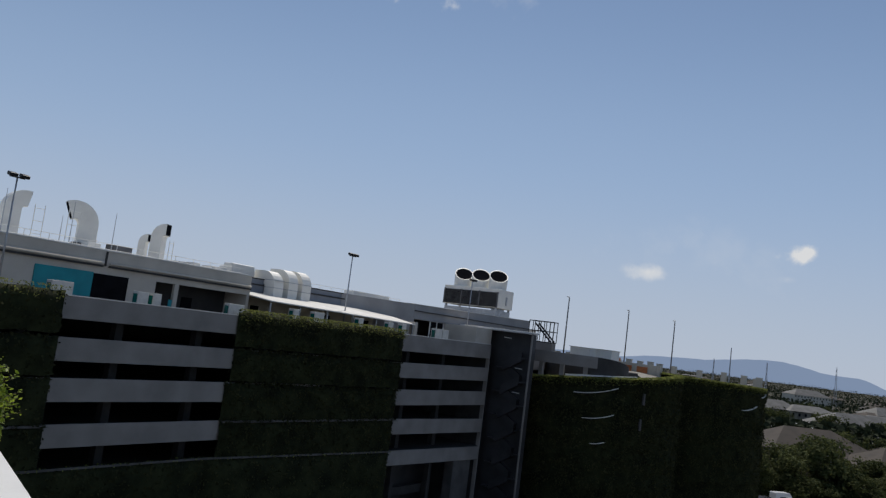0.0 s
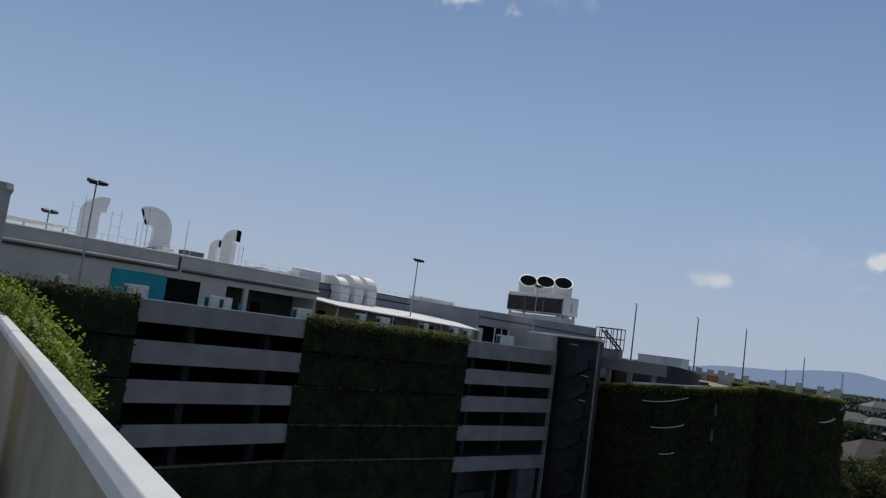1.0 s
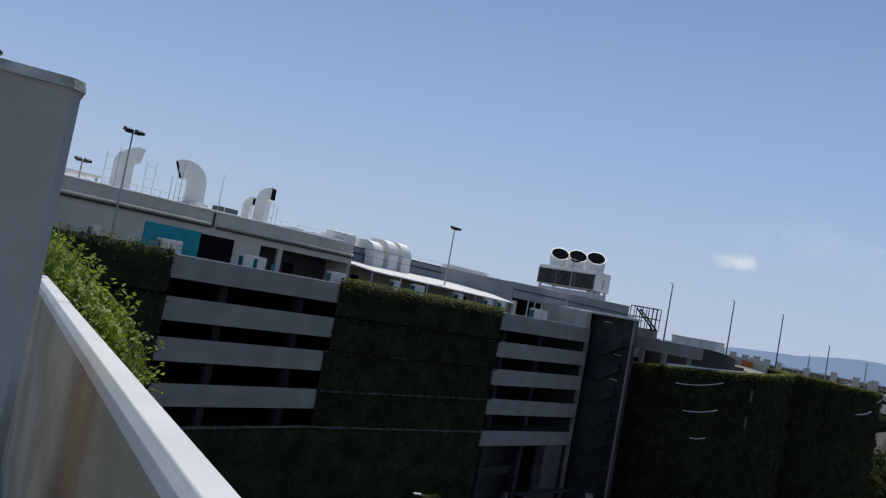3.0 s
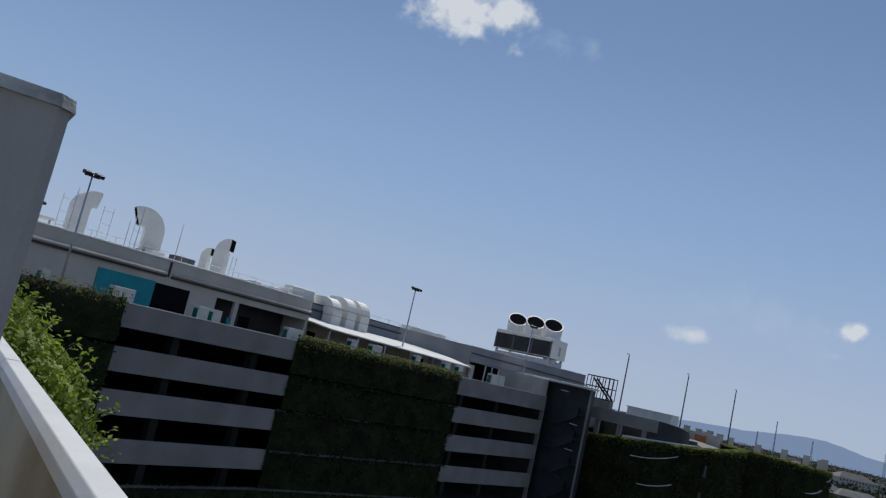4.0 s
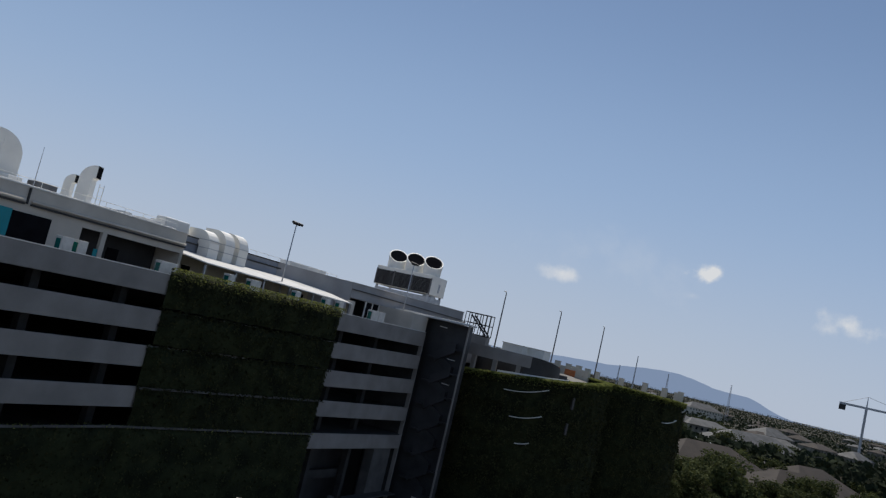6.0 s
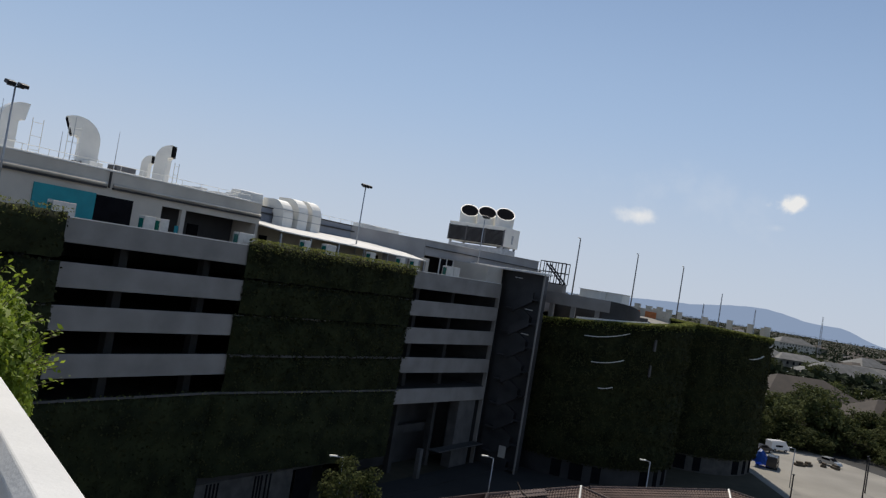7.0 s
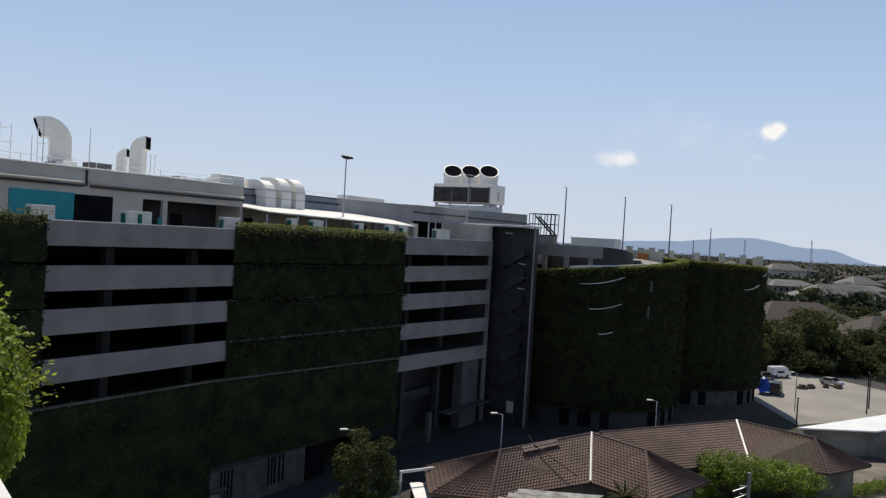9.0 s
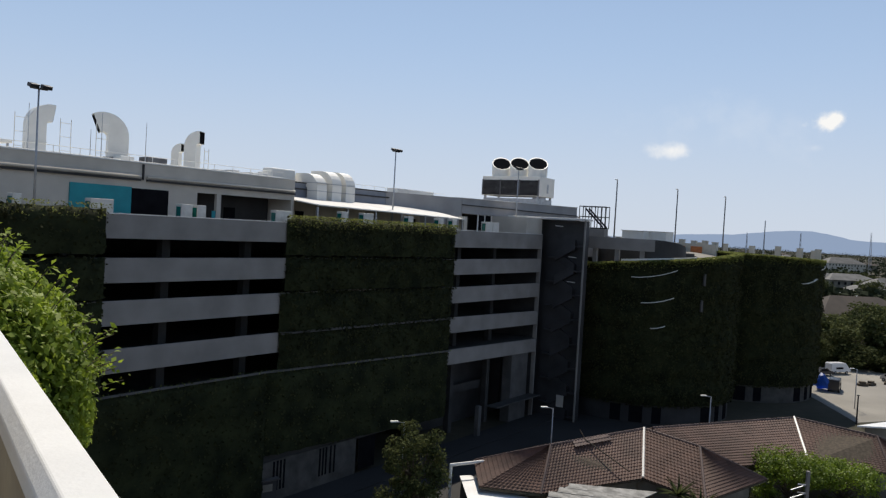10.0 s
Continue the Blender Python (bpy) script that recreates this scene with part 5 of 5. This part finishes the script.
def tree(name, m, seed, height, spread, leaf, count, mat, label, category="tree", group="", clumps=26, low=0.3):
    ob = thing(name, m, label, category, group)
    bm, P, Nn, rng = tree_mesh(seed, height, spread, leaf, count, mat, clumps, low)
    part("trunk", bm, BARK, ob)
    leaves("crown", P, Nn, leaf, mat, ob, rng, 0.7, 0.55)
    return ob


tree("street_tree", pose(-2.1, 61.5, 0), 31, 8.9, 2.45, 0.24, 11000, TREELEAF, "dense dark green tree beside the road", clumps=52, low=0.08)
tree("garden_tree", pose(31.6, 72.6, 0), 32, 5.2, 3.4, 0.22, 9000, GARDENLEAF, "bright green spreading garden tree", group="garden trees", clumps=44, low=0.66)
tree("garden_tree", pose(36.2, 72.0, 0), 33, 4.7, 3.1, 0.22, 8500, GARDENLEAF, "bright green spreading garden tree", group="garden trees", clumps=44, low=0.64)
tree("round_tree", pose(121, 163, 0), 35, 6.6, 3.6, 0.34, 6000, GARDENLEAF, "round light green tree beyond the yard", clumps=40, low=0.15)
tree("garden_shrub", pose(28.9, 71.4, 0), 34, 2.6, 1.5, 0.2, 2600, GARDENLEAF, "bright green garden shrub", "shrub", "garden shrubs", 22, 0.25)


def palm(x, y, z, label):
    ob = thing("palm", pose(x, y, 0), label, "palm")
    rng = random.Random(4)
    bm = bmesh.new()
    tube(bm, (0, 0, 0), (0, 0, z), 0.14, 0.1, 8)
    part("trunk", bm, BARK, ob)
    for k in range(34):
        a, up = rng.uniform(0, math.tau), rng.uniform(0.1, 1.2)
        bm = bmesh.new()
        p, d = Vector((0, 0, z)), Vector((math.cos(a) * math.cos(up), math.sin(a) * math.cos(up), math.sin(up)))
        side = Vector((-math.sin(a), math.cos(a), 0))
        prev = None
        for s in range(6):
            w = 0.16 * (1 - s / 5.3)
            row = [bm.verts.new(p - side * w), bm.verts.new(p + Vector((0, 0, 0.04))), bm.verts.new(p + side * w)]
            if prev:
                bm.faces.new((prev[0], prev[1], row[1], row[0]))
                bm.faces.new((prev[1], prev[2], row[2], row[1]))
            prev = row
            p = p + d * 0.36
            d = (d + Vector((0, 0, -0.13))).normalized()
        part("frond", bm, TREELEAF, ob)


palm(18.4, 61.4, 4.4, "spiky dark green palm in front of the tiled roof")
palm(20.0, 61.0, 3.7, "spiky dark green palm beside the house")


def hedge(x0, y0, x1, y1, h, seed, mat, label, w=1.2):
    ob = thing("hedge", I, label, "hedge", "garden hedges")
    rng = np.random.default_rng(seed)
    d = Vector((x1 - x0, y1 - y0, 0))
    n = int(d.length * h * 260)
    t, s, z = rng.uniform(0, 1, n), rng.uniform(-w / 2, w / 2, n), rng.uniform(0.05, h, n) ** 0.8
    nx, ny = -d.y / d.length, d.x / d.length
    P = np.stack([x0 + d.x * t + nx * s, y0 + d.y * t + ny * s, z * (1 + 0.15 * np.sin(t * 40))], 1)
    leaves("foliage", P, np.stack([0 * t, -0.4 + 0 * t, 1 + 0 * t], 1), 0.2, mat, ob, rng, 0.8, 0.6)
    for k in range(int(d.length / 1.5)):
        p = Vector((x0, y0, 0)) + d * (k + 0.5) * 1.5 / d.length
        bm = bmesh.new()
        tube(bm, p, p + Vector((0.1, 0, h * 0.8)), 0.04, sides=5)
        part("stem", bm, BARK, ob)


hedge(34, 66.5, 52, 76.5, 1.5, 41, GOLDLEAF, "golden green clipped garden hedge")
hedge(26.6, 69.4, 41.5, 71.4, 2.5, 43, TREELEAF, "tall dark hedge under the garden trees", 1.6)
hedge(46, 78.5, 56, 84, 1.2, 42, GARDENLEAF, "low green hedge beside the house")


# ---- poles, cars and yard things ----
arm_lamp(pose(-3.3, 68.5, 0, 0, 0, 200), 7.0, "grey street lamp with a pale head", "street lamps")
arm_lamp(pose(10.6, 77.6, 0, 0, 0, 190), 7.0, "grey street lamp with a pale head", "street lamps")
arm_lamp(pose(29.3, 88.3, 0, 0, 0, 190), 7.0, "grey street lamp with a pale head", "street lamps")
arm_lamp(pose(91, 168, 0, 0, 0, 190), 9.0, "grey street lamp with a pale head", "street lamps")
arm_lamp(pose(62.2, 122, 0, 0, 0, 190), 6.0, "grey street lamp with a pale head", "street lamps")


def utility_pole(x, y, h, label):
    ob = thing("utility_pole", pose(x, y, 0), label, "utility pole", "utility poles")
    bm = bmesh.new()
    box(bm, -0.14, 0.14, -0.14, 0.14, 0, h, bevel=0.03)
    part("post", bm, CONCRETE, ob)
    for z in (h - 1.1, h - 1.8):
        bm = bmesh.new()
        tube(bm, (-1.5, -0.3, z - 0.5), (0.15, 0, z), 0.05, sides=5)
        tube(bm, (-0.9, -0.2, z), (0.15, 0, z - 0.1), 0.05, sides=5)
        part("cross_arm", bm, GALV, ob)


utility_pole(31.0, 67.6, 5.2, "grey concrete utility pole in front of the garden")
utility_pole(52.5, 74.0, 12.0, "grey concrete utility pole beside the hedge")
for x, y, h in ((57.0, 111.0, 4.0), (74, 122.5, 6.5), (77, 127, 5.5)):
    bm = bmesh.new()
    tube(bm, (0, 0, 0), (0, 0, h), 0.11, 0.09, 8)
    box(bm, -0.14, 0.14, -0.14, 0.14, h, h + 0.12)
    solid("yard_post", bm, BLACK, pose(x, y, 0), "dark steel post at the yard's edge", "post", "yard posts")


def car(x, y, rz, mat, label, van=False):
    ob = thing("van" if van else "car", pose(x, y, 0.04, 0, 0, rz), label, "van" if van else "car", "parked cars")
    prof = [(-2.1, 0.35), (-2.15, 0.8), (-1.9, 0.95), (-1.3, 1.45), (0.3, 1.48), (1.05, 0.98), (2.0, 0.85), (2.15, 0.4)]
    if van:
        prof = [(-2.3, 0.4), (-2.35, 2.0), (-2.2, 2.15), (1.2, 2.15), (1.9, 1.2), (2.4, 1.0), (2.45, 0.4)]
    bm = bmesh.new()
    l = [bm.verts.new((px, -0.85, pz)) for px, pz in prof]
    r = [bm.verts.new((px, 0.85, pz)) for px, pz in prof]
    bm.faces.new(l), bm.faces.new(r[::-1])
    for k in range(len(prof)):
        bm.faces.new((l[k], r[k], r[(k + 1) % len(prof)], l[(k + 1) % len(prof)]))
    bmesh.ops.bevel(bm, geom=list(bm.edges), offset=0.06, segments=2, affect="EDGES")
    part("body", bm, mat, ob)
    for sy in (-0.87, 0.87):
        part("side_window", boxes((-1.2, 0.55, sy - 0.01, sy + 0.01, 1.0, 1.36)), BLACKISH, ob)
    bm = bmesh.new()
    vs = [bm.verts.new(p) for p in ((0.36, -0.7, 1.47), (0.36, 0.7, 1.47), (1.05, 0.75, 1.03), (1.05, -0.75, 1.03))]
    lo = [bm.verts.new(v.co + Vector((0.03, 0, 0.03))) for v in vs]
    bm.faces.new(vs), bm.faces.new(lo)
    part("windscreen", bm, BLACKISH, ob)
    for px in (-1.35, 1.4):
        for py in (-0.8, 0.8):
            bm = bmesh.new()
            tube(bm, (px, py - 0.1, 0.32), (px, py + 0.1, 0.32), 0.32, sides=14)
            wheel = part("wheel", bm, BLACK, ob)
            bm = bmesh.new()
            tube(bm, (px, py - 0.11, 0.32), (px, py + 0.11, 0.32), 0.17, sides=10)
            part("rim", bm, GALV, wheel)


car(66.0, 136.5, 60, CARDARK, "dark van parked beside the blue tarpaulin", True)
car(75.5, 155.5, 20, CARWHITE, "white van parked at the yard's far edge", True)
car(71.0, 152.0, 25, CARDARK, "dark car parked at the yard's far edge")
car(82.5, 148.6, -62, CARSILVER, "silver car parked beside the trees")
car(93.5, 139.5, -62, CARWHITE, "white car parked beside the trees")
car(64.5, 93.5, 30, CARDARK, "dark car parked beside the white shed")
car(66.6, 88.2, 40, CARWHITE, "white car parked between the sheds")
car(43.6, 69.4, 35, CARDARK, "dark van with a pale roof beside the hedge", True)
car(50.2, 72.0, 35, CARWHITE, "white van beside the hedge", True)
car(62, 90.5, 30, CARSILVER, "silver car parked beside the white shed")
for x, y, w in ((43.6, 69.4, 2.0), (50.0, 71.9, 2.0)):
    bm = bmesh.new()
    box(bm, x - 1.9, x + 1.6, y - 1.0, y + 1.0, 2.22, 2.32, bevel=0.03)
    solid("roof_board", bm, OLDSHEET, I, "pale sheet lying on the van roof", "board", "boards on vans")
tarp = bmesh.new()
for i in range(9):
    for j in range(6):
        tarp.verts.new((i * 0.42 - 1.7, (j - 2.5) * 0.5, 0.1 + 3.2 * math.sin(math.pi * min(1, (i + 1) / 9)) * (1 - 0.18 * abs(j - 2.5)) + 0.12 * math.sin(i * 2.1 + j * 1.7)))
tarp.verts.ensure_lookup_table()
for i in range(8):
    for j in range(5):
        tarp.faces.new([tarp.verts[k] for k in (i * 6 + j, i * 6 + j + 1, (i + 1) * 6 + j + 1, (i + 1) * 6 + j)])
bmesh.ops.solidify(tarp, geom=tarp.faces[:], thickness=0.04)
solid("tarpaulin", tarp, BLUE, pose(63.6, 136.0, 0, 0, 0, 50), "bright blue tarpaulin heaped at the corner", "tarpaulin")
for k, (x, y) in enumerate(((74, 140), (76, 141), (80, 143), (82, 142.5))):
    bm = bmesh.new()
    box(bm, -0.9, 0.9, -0.5, 0.5, 0.05, 0.5, bevel=0.08)
    box(bm, -0.6, 0.5, -0.4, 0.3, 0.5, 0.85, bevel=0.08)
    solid("rubble_heap", bm, BARK, pose(x, y + 3, 0, 0, 0, 30 * k), "dark heap of stored material on the yard", "heap", "heaps on the yard")

booth = thing("guard_booth", pose(-15.2, 66.2, 0, 0, 0, 40), "dark roadside booth with pale windows", "booth")
part("body", boxes((-1.4, 1.4, -0.9, 0.9, 0, 2.1), bevel=0.03), DARK, booth)
part("roof", boxes((-1.6, 1.6, -1.1, 1.1, 2.1, 2.22)), COLUMNGREY, booth)
for x in (-1.1, 0.1):
    part("window", boxes((x, x + 0.9, -0.93, -0.9, 1.2, 1.8)), TOWNWALL, booth)

# ---- the town beyond ----
trees = [tree("town_tree", pose(95, 172, 0), 51 + k, h, s, 0.5, 2600, TREELEAF, "dark green town tree", group="town trees", clumps=30, low=0.06)
         for k, (h, s) in enumerate(((5.6, 4.2), (4.6, 4.6), (6.9, 3.6)))]
spots = random.Random(17)
place = [(76, 166, 0.9), (70, 163, 0.75), (83, 170, 0.9), (104, 168, 0.8), (110, 164, 1.0), (118, 168, 0.9), (126, 166, 1.05), (134, 170, 1.0), (142, 176, 1.1),
         (88, 188, 1.0), (98, 192, 0.9), (112, 190, 1.0), (128, 188, 1.0), (148, 200, 1.1), (122, 205, 0.9), (104, 214, 0.9), (140, 222, 0.9), (92, 208, 0.8), (160, 215, 1.2), (172, 228, 1.0)]
for k in range(70):
    t = spots.random()
    place.append((66 + 96 * t + spots.uniform(-4, 4), 163 + 12 * t + spots.uniform(-3, 15), spots.uniform(0.6, 1.3)))
for k in range(34):
    place.append((spots.uniform(98, 150), spots.uniform(146, 170), spots.uniform(0.7, 1.35)))
for k in range(170):
    d, a = 190 + 420 * spots.random() ** 1.4, radians(20 + 24 * spots.random())
    place.append((d * math.sin(a), d * math.cos(a), spots.uniform(0.9, 1.7)))
for k, (x, y, s) in enumerate(place):
    if k < 3:
        trees[k].matrix_world = pose(x, y, 0) @ Matrix.Scale(s, 4)
        continue
    base = trees[k % 3]
    o = copy_thing(base, pose(x, y, 0, 0, 0, spots.uniform(0, 360)))
    q = spots.uniform(0.85, 1.35)
    o.scale = (s * q, s * spots.uniform(0.85, 1.35), s * spots.uniform(0.7, 1.15))


def town_house(x, y, w, d, h, rz, roof_mat, wall_mat, label, pitch=0.3):
    ob = thing("town_house", pose(x, y, 0, 0, 0, rz), label, "house", "town houses")
    part("wall_shell", boxes((-w / 2, w / 2, -d / 2, d / 2, 0, h)), wall_mat, ob)
    e, rh = 0.6, d * pitch
    bm = bmesh.new()
    base = [bm.verts.new(p) for p in ((-w / 2 - e, -d / 2 - e, h), (w / 2 + e, -d / 2 - e, h), (w / 2 + e, d / 2 + e, h), (-w / 2 - e, d / 2 + e, h))]
    r = max(0.2, w / 2 - d / 2)
    rid = [bm.verts.new((-r, 0, h + rh)), bm.verts.new((r, 0, h + rh))]
    bm.faces.new((base[0], base[1], rid[1], rid[0])), bm.faces.new((base[2], base[3], rid[0], rid[1]))
    bm.faces.new((base[1], base[2], rid[1])), bm.faces.new((base[3], base[0], rid[0])), bm.faces.new(base[::-1])
    part("roof", bm, roof_mat, ob)
    n = max(2, int(w / 3.2))
    for k in range(n):
        for z in ([1.0] if h < 5 else [1.0, h - 2.3]):
            part("window", boxes((-w / 2 + (k + 0.5) * w / n - 0.6, -w / 2 + (k + 0.5) * w / n + 0.6, -d / 2 - 0.05, -d / 2, z, z + 1.4)), BLACKISH, ob)


TOWN = [(118, 236, 36, 20, 4.6, 12, TOWNTILE, TOWNWALL, "brown-roofed low town house"), (152, 236, 30, 19, 4.6, 20, TOWNTILE, TOWNWALL, "brown-roofed low town house"),
        (131, 207, 32, 18, 4.4, 10, TOWNTILE, TOWNWALL, "brown-roofed low town house"), (168, 258, 20, 12, 4.0, 35, TOWNTILE, TOWNWALL, "brown-roofed low town house"),
        (196, 352, 46, 20, 6.6, 16, TOWNROOF, TOWNWALL, "wide pale-roofed hall in the town"), (146, 306, 18, 8, 5.6, 5, BRIGHTROOF, TOWNWALL, "white-roofed building in the town"),
        (164, 282, 16, 12, 4.6, 50, TOWNROOF, TOWNWALL, "grey-roofed low town house"), (178, 404, 28, 14, 9.0, 8, TOWNROOF, TOWNWALL, "pale two-storey town building"),
        (290, 500, 26, 16, 9.0, 20, TOWNROOF, TOWNWALL, "pale two-storey town building"), (330, 470, 22, 14, 8.0, 30, TOWNROOF, TOWNWALL, "pale two-storey town building"),
        (215, 300, 18, 12, 4.4, 25, TOWNTILE, TOWNWALL, "brown-roofed low town house"), (240, 330, 20, 12, 4.4, -10, TOWNTILE, TOWNWALL, "brown-roofed low town house")]
TOWN.append((368, 766, 40, 18, 11.0, 12, TOWNROOF, CREAM, "pale two-storey town building with a grey roof"))
TOWN.append((152, 176, 24, 14, 4.2, 25, FADEDTILE, TOWNWALL, "low town house with a faded red roof"))
for row in TOWN:
    town_house(*row)
for k in range(46):
    d, a = 430 + 1500 * spots.random() ** 1.5, radians(16 + 34 * spots.random())
    rm, lab = spots.choice(((TOWNTILE, "brown-roofed far town house"), (TOWNROOF, "grey-roofed far town house"), (TOWNTILE, "brown-roofed far town house"), (TOWNROOF, "grey-roofed far town house")))
    town_house(d * math.sin(a), d * math.cos(a), spots.uniform(14, 34), spots.uniform(10, 16), spots.uniform(5, 10), spots.uniform(-30, 50), rm, TOWNWALL, lab, 0.22)

rngw = np.random.default_rng(77)
woods = thing("far_woods", I, "dark far woods between the town's roofs", "woods", kind="stuff")
n = 90000
d = 300 + 3300 * rngw.uniform(0, 1, n) ** 1.7
a = np.radians(rngw.uniform(3, 62, n))
px, py = d * np.sin(a), d * np.cos(a)
clump = np.array([noise.noise((x * 0.012, y * 0.012, 0.5)) for x, y in zip(px, py)])
hgt = (3.0 + 13 * np.clip(clump + 0.3, 0, 1)) * rngw.uniform(0.1, 1, n) ** 0.7
leaves("foliage", np.stack([px, py, hgt], 1), np.stack([0 * px, -0.6 + 0 * px, 0.8 + 0 * px], 1), 2.6, FARLEAF, woods, rngw, 0.6, 0.8)


def lattice_mast(x, y, h, w, label):
    ob = thing("radio_mast", pose(x, y, 0), label, "mast", "far masts")
    for sx, sy in ((-1, -1), (1, -1), (0, 1)):
        bm = bmesh.new()
        tube(bm, (sx * w, sy * w, 0), (sx * w * 0.25, sy * w * 0.25, h), 0.22, 0.15, 5)
        part("leg", bm, GALV, ob)
    bm = bmesh.new()
    for k in range(int(h / 4)):
        f0, f1 = 1 - 0.75 * k * 4 / h, 1 - 0.75 * (k + 1) * 4 / h
        tube(bm, (-w * f0, -w * f0, k * 4), (w * f1, -w * f1, k * 4 + 4), 0.12, sides=4)
        tube(bm, (w * f0, -w * f0, k * 4), (-w * f1, -w * f1, k * 4 + 4), 0.12, sides=4)
    part("bracing", bm, GALV, ob)


lattice_mast(412, 800, 42, 1.6, "far grey lattice radio mast")
lattice_mast(300, 700, 36, 1.2, "far grey lattice radio mast")
lattice_mast(232, 640, 33, 1.0, "far grey lattice radio mast")
lattice_mast(215, 560, 41, 0.6, "thin far radio mast")
crane = thing("tower_crane", pose(346, 490, 0, 0, 0, -35), "far grey tower crane over the town", "crane")
part("mast", boxes((-0.8, 0.8, -0.8, 0.8, 0, 41)), GALV, crane)
part("jib", boxes((-16, 38, -0.6, 0.6, 40, 41.4)), GALV, crane)
part("counterweight", boxes((-16, -12, -1, 1, 36.5, 40)), DARK, crane)
bm = bmesh.new()
tube(bm, (0, 0, 41), (0, 0, 48), 0.5, 0.2, 6)
tube(bm, (0, 0, 48), (30, 0, 41.3), 0.12, sides=4)
tube(bm, (0, 0, 48), (-14, 0, 41.3), 0.12, sides=4)
part("apex", bm, GALV, crane)

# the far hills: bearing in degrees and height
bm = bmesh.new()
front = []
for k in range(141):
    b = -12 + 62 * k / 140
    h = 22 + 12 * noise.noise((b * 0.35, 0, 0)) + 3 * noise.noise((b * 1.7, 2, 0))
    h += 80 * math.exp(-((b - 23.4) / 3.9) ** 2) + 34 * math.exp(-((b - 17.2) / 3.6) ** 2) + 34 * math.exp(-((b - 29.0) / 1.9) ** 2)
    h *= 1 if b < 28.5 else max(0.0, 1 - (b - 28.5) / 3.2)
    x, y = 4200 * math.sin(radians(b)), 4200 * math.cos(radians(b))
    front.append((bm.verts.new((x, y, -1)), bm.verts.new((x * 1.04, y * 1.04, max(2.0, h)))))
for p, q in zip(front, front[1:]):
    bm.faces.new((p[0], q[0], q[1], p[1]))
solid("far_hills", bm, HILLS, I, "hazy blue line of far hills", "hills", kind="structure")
floodlight_mast(PARK @ pose(-13.0, 2.0, 22.6, 0, 0, 55), 11.0)
floodlight_mast(PARK @ pose(2.4, 20, 27.2), 2.9)
